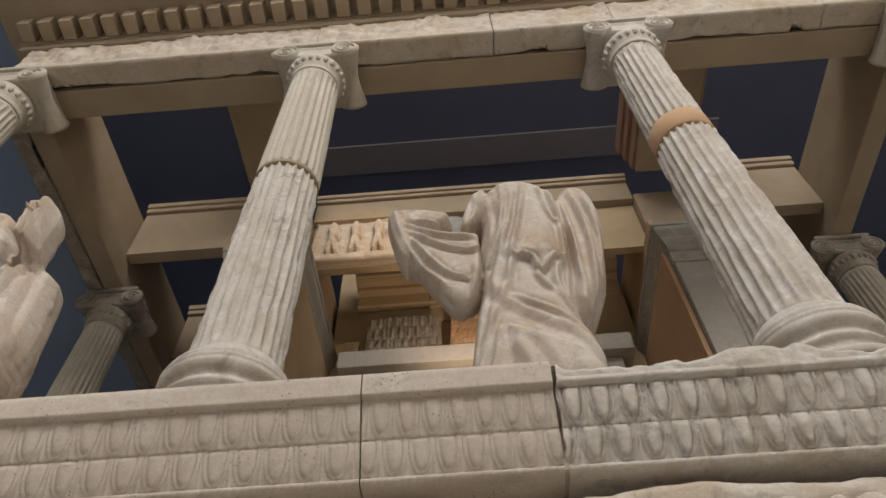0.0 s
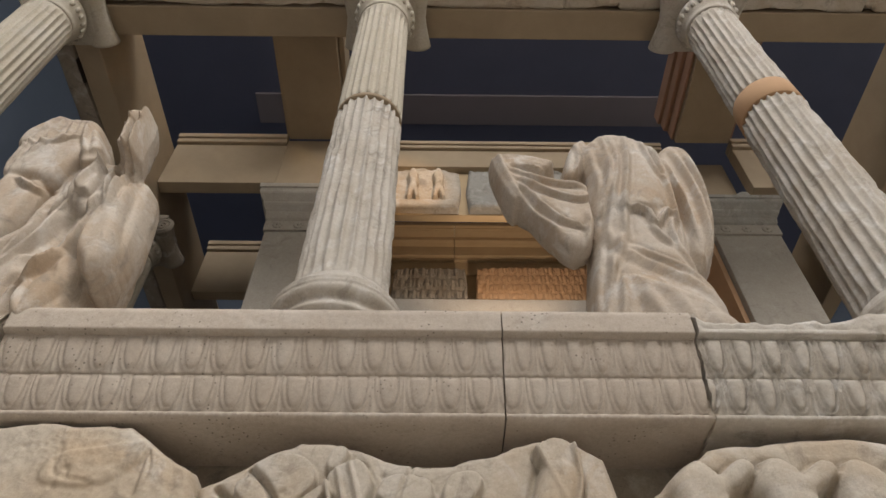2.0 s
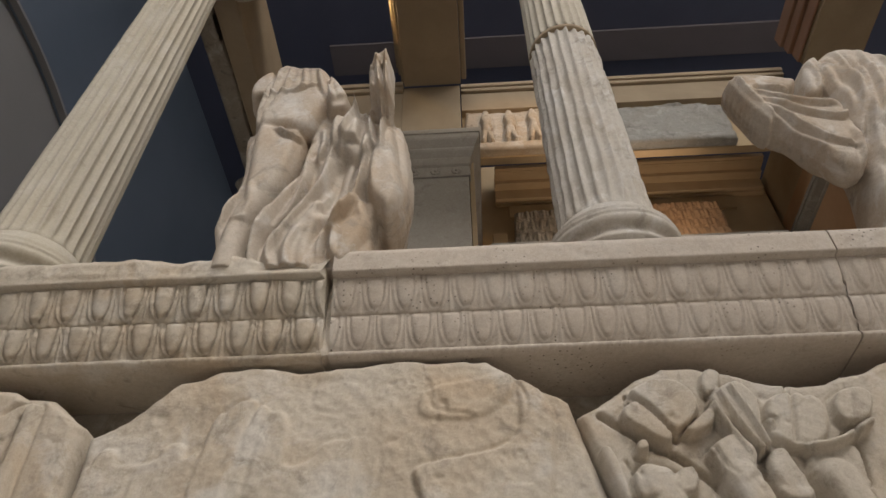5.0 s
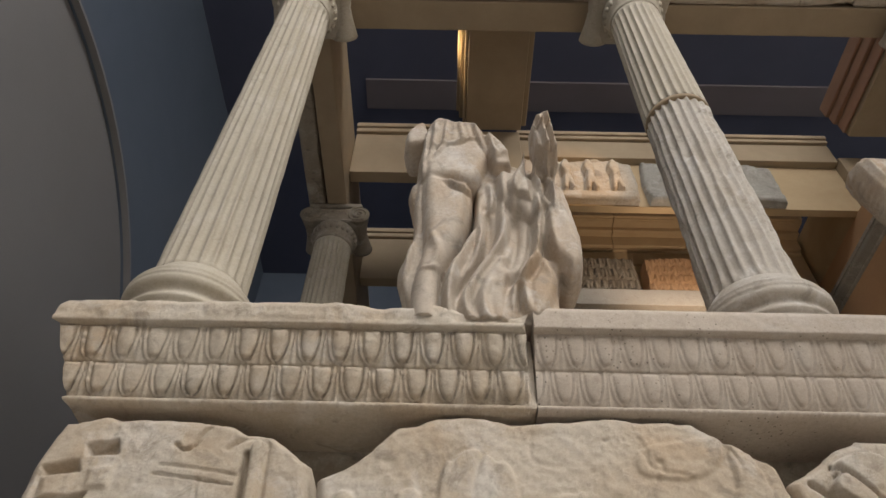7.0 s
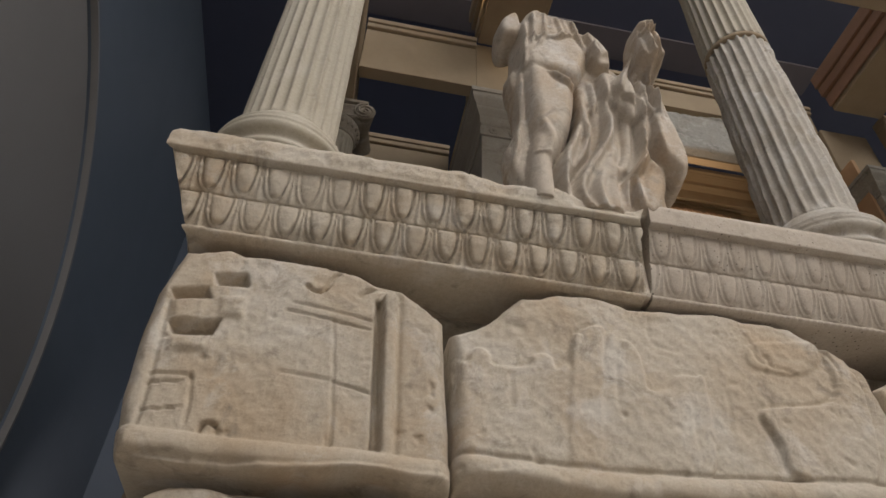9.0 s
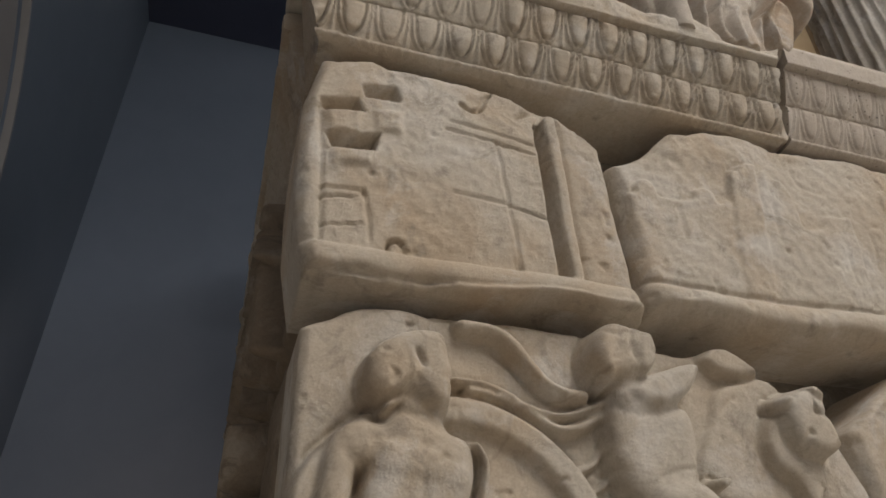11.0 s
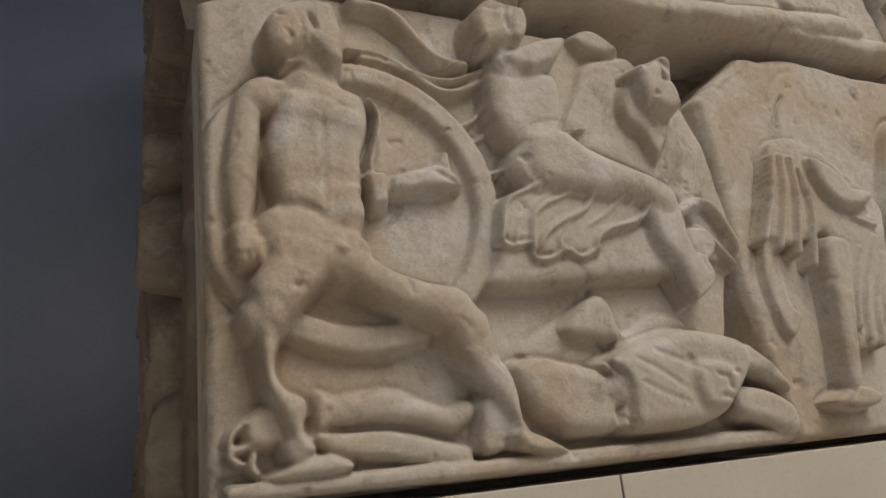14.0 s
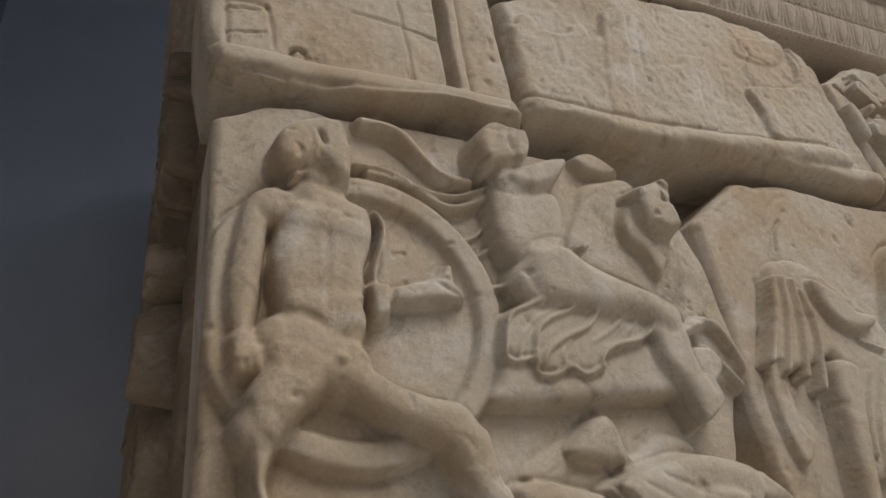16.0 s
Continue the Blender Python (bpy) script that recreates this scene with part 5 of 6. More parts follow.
def ionic_capital(parent, x, y, material, label=""):
    cz, r, front, back = 5.965, 0.088, -0.150, 0.235
    for side in (-1, 1):
        bm = bmesh.new()
        vx = x + side * 0.192
        rows = []
        for t in np.linspace(-1, 1, 21):
            pinch = 0.60 + 0.40 * abs(t) ** 1.2 + 0.05 * math.exp(-((abs(t) - 0.12) / 0.06) ** 2)
            yy = y + front + (back - front) * (t + 1) / 2
            rows.append([bm.verts.new((vx + r * pinch * math.cos(a), yy, cz + r * pinch * math.sin(a))) for a in np.linspace(0, 2 * math.pi, 24, endpoint=False)])
        for p, q in zip(rows[:-1], rows[1:]):
            for k in range(24):
                bm.faces.new((p[k], p[(k + 1) % 24], q[(k + 1) % 24], q[k]))
        bm.faces.new(rows[0][::-1])
        bm.faces.new(rows[-1])
        volute_disc(bm, vx, y + front, cz, r, 0.01, side)
        part("volute", bm, material, parent, label, True)
    lathe("echinus", [(0.0, 5.705), (0.150, 5.705), (0.156, 5.720), (0.150, 5.735), (0.156, 5.755), (0.175, 5.800), (0.182, 5.840), (0.165, 5.875), (0, 5.875)], material, parent, x, y, 48)
    bm = bmesh.new()
    for k in range(24):
        a = k * math.pi / 12
        bmesh.ops.create_uvsphere(bm, u_segments=8, v_segments=6, radius=0.017, matrix=Matrix.Translation((x + 0.170 * math.cos(a), y + 0.170 * math.sin(a), 5.805)) @ Matrix.Diagonal((1, 1, 1.7, 1)))
    part("egg_ring", bm, material, parent, "ring of small carved eggs", True)
    bm = bmesh.new()
    # canalis that sags a little between the volutes
    rows = [[bm.verts.new((x + 0.2 * u, y + front + dy, z - 0.018 * (1 - u * u))) for u in np.linspace(-1, 1, 13)] for dy, z in ((0.012, 5.895), (0.0, 5.905), (0.010, 5.925), (0.010, 6.010), (0.0, 6.030), (0.004, 6.045))]
    rows.append([bm.verts.new((v.co.x, y + back - 0.01, 6.04)) for v in rows[-1]])
    rows.append([bm.verts.new((v.co.x, y + back - 0.01, 5.90)) for v in rows[0]])
    rows.append(rows[0])
    for p, q in zip(rows[:-1], rows[1:]):
        for k in range(12):
            bm.faces.new((p[k], p[k + 1], q[k + 1], q[k]))
    part("cushion", bm, material, parent)
    part("abacus", box_bm(x - 0.215, x + 0.215, y + front - 0.012, y + back, 6.047, 6.088, 0.016), material, parent)


def column(x, y, drums, base_material, cap_material, label, worn=0.0, seed=0):
    c = empty("ionic_column", x, y, 3.055)
    tagged(c, label, "column", "ionic columns of the tomb")
    lathe("base", [(0.0, 3.057), (0.226, 3.057), (0.236, 3.066), (0.238, 3.082), (0.230, 3.096), (0.212, 3.100), (0.212, 3.108), (0.200, 3.116), (0.195, 3.134), (0.200, 3.152),
                   (0.210, 3.158), (0.211, 3.168), (0.205, 3.176), (0.199, 3.186), (0.198, 3.198), (0.204, 3.208), (0.212, 3.212), (0.220, 3.218), (0.226, 3.228), (0.227, 3.240), (0.221, 3.246), (0.225, 3.252), (0.226, 3.262), (0.219, 3.270), (0.222, 3.276),
                   (0.216, 3.290), (0.203, 3.300), (0.197, 3.303), (0.196, 3.312), (0.188, 3.318), (0.181, 3.328), (0.174, 3.350), (0.0, 3.350)], base_material, c, x, y, 72, "moulded round base", worn * 0.3, seed)
    for z0, z1, m, kind, turn, lab in drums:
        if kind == "plain":
            r = 0.169 - 0.023 * ((z0 - 3.31) / 2.4)
            lathe("band", [(0, z0), (r - 0.004, z0), (r, z0 + 0.004), (r - 0.003, z1 - 0.004), (r - 0.006, z1), (0, z1)], m, c, x, y, 64, lab, 0.002, seed)
        else:
            shaft_mesh("shaft", z0, z1, 0.171, 0.147, m, c, x, y, seed + int(z0 * 10), worn if kind == "worn" else 0.0015, turn, lab, int((z1 - z0) * 34) + 4)
    ionic_capital(c, x, y, cap_material)
    return c


column(-2.93, 2.60, [(3.34, 5.71, CAST_COLUMN, "clean", 0, "")], CAST_COLUMN, CAST_COLUMN, "smooth cast fluted ionic column at the podium corner", 0.001, 1)
column(-0.915, 2.60, [(3.34, 4.575, MARBLE_PALE, "worn", 0, "chipped lower drum"), (4.575, 4.605, TAN, "plain", 0, "tan mortar joint"), (4.605, 5.71, CAST_COLUMN, "clean", 0.03, "clean upper drum")],
       MARBLE_PALE, CAST_COLUMN, "fluted marble column with a chipped lower drum and tan joint", 0.010, 2)
column(1.06, 2.60, [(3.34, 4.66, MARBLE_PALE, "worn", 0, "worn lower drum"), (4.66, 4.81, RESTORE, "plain", 0, "plain terracotta-coloured filler band"), (4.81, 5.71, MARBLE_PALE, "worn", 0.02, "worn upper drum")],
       MARBLE_PALE, MARBLE_PALE, "worn fluted marble column with a plain restored band", 0.010, 3)
column(2.945, 2.60, [(3.34, 5.71, CAST_COLUMN, "clean", 0, "")], CAST_COLUMN, CAST_COLUMN, "smooth cast fluted ionic column at the podium corner", 0.001, 4)
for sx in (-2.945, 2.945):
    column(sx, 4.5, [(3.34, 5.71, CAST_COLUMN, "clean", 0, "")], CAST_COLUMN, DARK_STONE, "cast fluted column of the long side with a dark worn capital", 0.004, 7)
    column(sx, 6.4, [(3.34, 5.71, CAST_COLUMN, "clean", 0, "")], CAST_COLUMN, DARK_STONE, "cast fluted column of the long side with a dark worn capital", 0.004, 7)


# ---- entablature ----
arch = setting(empty("architrave", 0, 2.6, 6.095), "tan modern architrave beam carrying original marble fragments")
block("front_beam", -2.99, 3.0, 2.64, 2.84, 6.090, 6.775, TAN, arch, bevel=0.01)
for x0, x1 in ((-3.02, -2.86), (2.87, 3.03)):
    block("side_beam", x0, x1, 2.845, 9.0, 6.090, 6.80, TAN, arch, bevel=0.01)


def ragged_block(name, x0, x1, y0, y1, z0, z1, material, parent, seed, carve=0.02, label="", notch=()):
    """A broken architrave stone: rough carved face, uneven foot."""
    n, m = int((x1 - x0) / 0.012), 26
    u = np.linspace(x0, x1, n)[None, :] * np.ones((m, 1))
    w = np.linspace(0, 1, m)[:, None] * np.ones((1, n))
    y = np.where(w < 0.3, y1 + (y0 - y1) * w / 0.3, y0)
    z = np.where(w < 0.3, z0, z0 + (z1 - z0) * (w - 0.3) / 0.7)
    foot = np.clip(vnoise(u, u * 0, 2.6, seed, 4) + 0.1, 0, 1) * 0.05
    for nx, nw in notch:
        foot = np.maximum(foot, 0.07 * (np.abs(u - nx) < nw))
    y = y - np.where(w < 0.02, foot, 0)
    face = np.clip((w - 0.36) * 10, 0, 1)
    y = y - face * carve * (np.abs(vnoise(u, z, 7, seed + 1, 3)) * 1.4 + 0.4 * vnoise(u, z, 26, seed + 2, 3))
    z = z + np.where(w < 0.4, 0.006 * vnoise(u, y, 20, seed + 5, 3), 0)
    lip = np.exp(-((w - 0.33) / 0.03) ** 2)
    y = y - 0.012 * lip
    v = np.stack([u, y, z], -1).reshape(-1, 3)
    f = grid_faces(n, m)
    nb = n * m
    back = np.stack([np.linspace(x0, x1, n), np.full(n, y1), np.full(n, z1)], -1)
    f += [((m - 1) * n + i, (m - 1) * n + i + 1, nb + i + 1, nb + i) for i in range(n - 1)]
    f += [(nb + i, nb + i + 1, i + 1, i) for i in range(n - 1)]
    f.append(tuple(k * n for k in range(m)) + (nb,))
    f.append((nb + n - 1,) + tuple(k * n + n - 1 for k in range(m))[::-1])
    return mesh_object(name, np.concatenate([v, back]), f, material, parent, label)


for x0, x1, sd, notch in ((-2.95, -0.935, 61, ((-2.6, 0.02),)), (-0.928, 0.222, 62, ()), (0.229, 1.005, 63, ((0.54, 0.035),)), (1.012, 2.35, 64, ((2.2, 0.04),)), (2.357, 3.0, 65, ())):
    ragged_block("fragment", x0, x1, 2.475, 2.632, 6.100, 6.425, MARBLE, arch, sd, 0.03, "rough carved marble fragment", notch)
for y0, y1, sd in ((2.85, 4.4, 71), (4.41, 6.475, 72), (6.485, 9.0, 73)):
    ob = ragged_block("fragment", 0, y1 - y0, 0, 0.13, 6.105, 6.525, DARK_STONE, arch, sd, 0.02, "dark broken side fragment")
    ob.matrix_parent_inverse = Matrix.Identity(4)
    ob.parent = None
    ob.matrix_world = Matrix(((0, 1, 0, -3.165), (-1, 0, 0, y1), (0, 0, 1, 0), (0, 0, 0, 1)))
    ob.parent = arch
    ob.matrix_parent_inverse = Matrix.Translation(arch.location).inverted()
block("bed_course", -3.05, 3.1, 2.45, 2.72, 6.430, 6.505, TAN, arch, bevel=0.012)
block("corona", -3.2, 3.25, 2.15, 2.72, 6.625, 6.795, TAN, arch, bevel=0.012)
block("dentil_back", -3.08, 3.12, 2.44, 2.72, 6.509, 6.621, TAN, arch, bevel=0)
dm = None
for k in range(42):
    x = -3.04 + 0.148 * k
    if dm is None:
        d = block("dentil", x, x + 0.092, 2.30, 2.436, 6.509, 6.621, TAN, arch, bevel=0.006)
        dm = d
    else:
        d = new("dentil", dm.data)
        d.parent = arch
        d.matrix_parent_inverse = dm.matrix_parent_inverse.copy()
        d.location = (0.148 * k, 0, 0)

# ---- porch beams ----
beams = setting(empty("porch_beams", 0, 4, 6), "tan plastered ceiling beams of the porch")
for x0, x1 in ((-1.89, -1.40), (1.51, 1.98)):
    block("cross_beam", x0, x1, 2.845, 4.16, 6.95, 7.3, TAN, beams, bevel=0.008)
    for xa, xb, z0, z1 in ((x0 - 0.028, x0 - 0.003, 7.00, 7.14), (x0 - 0.060, x0 - 0.003, 7.143, 7.26), (x0 - 0.085, x0 - 0.003, 7.263, 7.42), (x1 + 0.003, x1 + 0.05, 7.02, 7.3)):
        block("beam_moulding", xa, xb, 2.85, 4.16, z0, z1, RUST if x0 > 0 else TAN, beams, bevel=0.012)
for y in (4.17, 5.40):
    for x0, x1 in ((-2.855, -1.90), (1.99, 2.865)):
        block("wall_beam", x0, x1, y, y + 0.11, 6.30, 6.865, TAN, beams, bevel=0.008)
        block("beam_moulding", x0, x1, y - 0.030, y + 0.11, 6.868, 6.925, TAN, beams, bevel=0.012)
        block("beam_moulding", x0, x1, y - 0.045, y + 0.11, 6.928, 6.985, TAN, beams, bevel=0.010)
block("door_beam", -1.405, 1.495, 4.40, 4.56, 6.90, 7.165, TAN, beams, bevel=0.008)
block("beam_moulding", -1.405, 1.495, 4.37, 4.60, 7.168, 7.215, TAN, beams, bevel=0.012)
block("beam_moulding", -1.405, 1.495, 4.355, 4.60, 7.218, 7.27, TAN, beams, bevel=0.010)

# ---- cella front ----
cella = setting(empty("cella_front", 0, 5, 3.05), "front of the tomb chamber with grey antae and an ochre doorway")
for x0, x1, top in ((-1.86, -1.37, 5.66), (1.48, 1.97, 5.66)):
    block("anta", x0, x1, 4.15, 5.6, 3.056, top, ANTA, cella, bevel=0.008)
    block("anta_neck", x0 - 0.012, x1 + 0.012, 4.138, 5.6, top + 0.003, top + 0.11, ANTA, cella, bevel=0.006)
    for k in range(3):
        bm = bmesh.new()
        px = x0 + 0.09 + k * 0.155
        for p in range(8):
            a = p * math.pi / 4
            bmesh.ops.create_uvsphere(bm, u_segments=8, v_segments=6, radius=0.017, matrix=Matrix.Translation((px + 0.024 * math.cos(a), 4.136, top + 0.056 + 0.024 * math.sin(a))) @ Matrix.Diagonal((1, 0.45, 1, 1)))
        bmesh.ops.create_uvsphere(bm, u_segments=8, v_segments=6, radius=0.014, matrix=Matrix.Translation((px, 4.132, top + 0.056)))
        part("rosette", bm, ANTA, cella, "", True)


def flared_cap(x0, x1, y0, z0, z1, material, parent):
    """The anta's capital: mouldings that flare outwards as they rise."""
    steps = [(0.0, 0.0), (0.012, 0.02), (0.02, 0.10), (0.045, 0.16), (0.05, 0.18), (0.05, 0.20), (0.085, 0.27), (0.09, 0.29), (0.09, 0.34), (0.10, 0.345), (0.10, 0.40)]
    bm = bmesh.new()
    rings = []
    for o, h in steps:
        z = z0 + (z1 - z0) * h / 0.40
        rings.append([bm.verts.new(c) for c in ((x0 - o, y0 - o, z), (x1 + o, y0 - o, z), (x1 + o, 5.6, z), (x0 - o, 5.6, z))])
    for a, b in zip(rings[:-1], rings[1:]):
        for k in range(4):
            bm.faces.new((a[k], a[(k + 1) % 4], b[(k + 1) % 4], b[k]))
    bm.faces.new(rings[-1])
    bm.faces.new(rings[0][::-1])
    part("anta_capital", bm, material, parent)


flared_cap(-1.86, -1.37, 4.14, 5.773, 6.12, ANTA, cella)
flared_cap(1.48, 1.97, 4.14, 5.773, 6.02, GREY_STONE, cella)
block("anta_block", -1.90, -1.412, 4.17, 4.6, 6.125, 6.945, TAN, cella)
block("anta_block", 1.50, 1.98, 4.38, 4.6, 6.025, 6.945, TAN, cella)
block("lintel_beam", -1.405, 1.495, 4.47, 4.545, 6.285, 6.895, OCHRE, cella, bevel=0.006)
block("anta_wall", -1.86, -1.37, 4.61, 5.6, 6.125, 6.95, OCHRE, cella)
block("anta_wall", 1.48, 1.97, 4.61, 5.6, 6.025, 6.95, OCHRE, cella)
block("anta_lining", -1.366, -1.33, 4.20, 5.35, 3.056, 6.28, OCHRE, cella, bevel=0.004)
block("anta_lining", 1.44, 1.476, 4.20, 5.35, 3.056, 6.28, RESTORE, cella, bevel=0.004)
block("door_wall", -1.325, 1.435, 5.36, 5.6, 3.056, 7.3, OCHRE, cella, bevel=0)
for y0, z0, z1 in ((5.06, 6.882, 6.932), (5.09, 6.880, 6.879), (5.12, 6.884, 6.877), (5.15, 6.912, 6.881), (5.20, 6.830, 6.909), (5.24, 6.837, 6.827), (5.28, 6.701, 6.834), (5.31, 6.665, 6.698)):
    block("lintel_moulding", -1.12, -0.422, y0, 5.355, z0, z1, OCHRE, cella, bevel=0.008)
    block("lintel_moulding", -0.418, 1.40, y0, 5.355, z0, z1, OCHRE, cella, bevel=0.008)
block("door_panel", -1.0, 1.1, 5.33, 5.356, 6.49, 6.655, OCHRE, cella, bevel=0.004)
block("ledge", -1.2, 1.3, 5.10, 5.355, 5.74, 5.925, ANTA, cella, bevel=0.008)
block("ledge", -1.1, 1.2, 5.20, 5.355, 5.55, 5.735, ANTA, cella, bevel=0.008)
block("door_pier", -1.18, -1.05, 5.18, 5.355, 5.93, 6.12, OCHRE, cella, bevel=0.006)


def egg_fragment(x0, x1, z0, z1, rows, material, label, seed):
    s = Relief((x0, x0 + 0.01, x0 + 0.02), (x1, x1 - 0.005, x1 - 0.02), (z0, z0), (z1 - 0.02, z1, z1, z1 - 0.01), 0.008)
    tall = (z1 - z0) / rows
    for r in range(rows):
        t = 1 - (s.z - z0 - r * tall) / tall
        inside = (t >= 0) & (t <= 1)
        a = ((s.x / 0.075 + 0.5 * (r % 2)) % 1) * 2 - 1
        s.h = np.where(inside, 1.6 * egg_height(a, t), s.h)
    tagged(s.build("carved_fragment", 5.15, 5.325, material, seed, 0.004, 0.015), label, "carved fragment", "fragments on the doorway ledge")


egg_fragment(-0.99, -0.31, 5.927, 6.37, 3, DARK_STONE, "dark worn stone fragment carved with rows of eggs", 81)
egg_fragment(-0.24, 0.86, 5.927, 6.39, 4, RESTORE, "reddish stone fragment carved with rows of eggs", 82)


def inner_relief(x0, x1, z0, z1, material, seed, label, figures):
    s = Relief((x0 + 0.02, x0, x0 + 0.03), (x1 - 0.03, x1, x1 - 0.015), (z0, z0 + 0.01, z0), (z1, z1 - 0.02, z1, z1 - 0.03), 0.009)
    s.panel(x0 - 0.1, z0 + 0.1, x1 + 0.1, z0 + 0.1, x1 + 0.1, z1 - 0.02, x0 - 0.1, z1 - 0.02, -0.03)
    for x in figures:
        s.limb(x, z1 - 0.08, x, z1 - 0.09, 0.03, 0.03, 0.03)
        s.limb(x, z1 - 0.14, x + 0.01, z1 - 0.24, 0.05, 0.04, 0.03)
        s.limb(x, z1 - 0.24, x - 0.03, z0 + 0.12, 0.03, 0.02, 0.03)
        s.limb(x, z1 - 0.24, x + 0.04, z0 + 0.12, 0.03, 0.02, 0.03)
    tagged(s.build("relief_fragment", 4.38, 4.466, material, seed, 0.008, 0.03), label, "relief slab", "inner frieze fragments")


inner_relief(-1.40, -0.38, 6.29, 6.87, MARBLE, 91, "spotlit marble relief fragment with small figures", (-1.2, -1.0, -0.8, -0.58))
inner_relief(-0.34, 0.86, 6.29, 6.85, GREY_STONE, 92, "grey broken relief slab with a rough face", ())
s_ = Clay(1.42, 2.05, 4.05, 4.6, 5.98, 6.42, 0.02)
s_.bar((1.55, 4.3, 6.06), (1.85, 4.3, 6.08), 0.11, 0.10)
s_.bar((1.85, 4.28, 6.12), (1.9, 4.24, 6.24), 0.08, 0.06)
tagged(s_.skin("stone_fragment", GREY_STONE, "", 4, 0.012), "weathered grey lump of broken sculpture on the anta", "stone fragment")


# ---- statues, plain headless draped forms ----
class Figure(Relief):
    """A statue: swelling masses and cloth folds over its front, closed by a flatter back."""

    def __init__(self, x0, x1, z0, z1, step=0.0068):
        self.step = step
        xs, zs = np.arange(x0, x1, step), np.arange(z0, z1, step)
        self.x, self.z = np.meshgrid(xs, zs)
        self.h = np.full(self.x.shape, -0.2)
        self.axis = np.zeros(self.x.shape)

    def mass(self, h, swell, shift, *pts):
        d = self.outline(pts)
        q = np.clip(d / swell, 0, 1)
        form = np.where(d > 0, h * (0.22 * np.clip(d / 0.01, 0, 1) + 0.78 * np.sqrt(1 - (1 - q) ** 2)), 1.5 * d)
        k = 0.022
        t = np.clip(0.5 + 0.5 * (form - self.h) / k, 0, 1)
        self.axis = np.where(d > -0.012, np.where(self.h > 0, self.axis + (shift - self.axis) * t, shift), self.axis)
        self.h = self.h + (form - self.h) * t + np.where(self.h > 0, k * t * (1 - t), 0)

    def crease(self, h, w, *pts):
        p = np.array(pts).reshape(-1, 2)
        n, line = len(p), [p[0]]
        for i in range(n - 1):
            a, b, c, d = p[max(i - 1, 0)], p[i], p[i + 1], p[min(i + 2, n - 1)]
            for t in (0.25, 0.5, 0.75, 1.0):
                line.append(0.5 * (2 * b + (c - a) * t + (2 * a - 5 * b + 4 * c - d) * t * t + (3 * b - a - 3 * c + d) * t ** 3))
        best, along = np.full(self.x.shape, 9.0), np.zeros(self.x.shape)
        for i, ((ax, az), (bx, bz)) in enumerate(zip(line[:-1], line[1:])):
            dx, dz = bx - ax, bz - az
            t = np.clip(((self.x - ax) * dx + (self.z - az) * dz) / max(dx * dx + dz * dz, 1e-9), 0, 1)
            d = np.hypot(self.x - ax - t * dx, self.z - az - t * dz)
            along = np.where(d < best, (i + t) / (len(line) - 1), along)
            best = np.minimum(best, d)
        q = best / w
        taper = np.clip(np.minimum(along, 1 - along) * 5 + 0.2, 0, 1) * np.clip(self.h / 0.03, 0, 1)
        self.h += h * taper * (np.exp(-q ** 1.5) - 0.5 * np.exp(-((q - 1.9) / 0.8) ** 2))

    def stand(self, name, axis_y, material, seed, depth=0.36):
        """Turns the front into a closed skin about the plane y = axis_y."""
        self.h += np.where(self.h > 0.02, 0.004 * vnoise(self.x, self.z, 11, seed, 4) - 0.010 * np.clip(vnoise(self.x, self.z, 24, seed + 2, 3) - 0.4, 0, 1), 0)
        front = self.h
        back = np.where(front > 0, 0.75 * front + 0.02, front)
        c = Clay(self.x[0, 0], self.x[0, -1] + self.step * 1.5, axis_y - depth, axis_y + 0.2, self.z[0, 0], self.z[-1, 0] + self.step * 1.5, self.step)
        n, m = min(c.n[0], front.shape[1]), min(c.n[2], front.shape[0])
        d = np.full(c.x.shape, 0.1)
        y = c.y[:n, :, :m] - axis_y - self.axis.T[:n, None, :m]
        d[:n, :, :m] = np.where(y < 0, -y - front.T[:n, None, :m], y - back.T[:n, None, :m])
        d[:, :, :2] = 0.05
        c.d = d
        return c.skin(name, material, "", seed, 0.002)


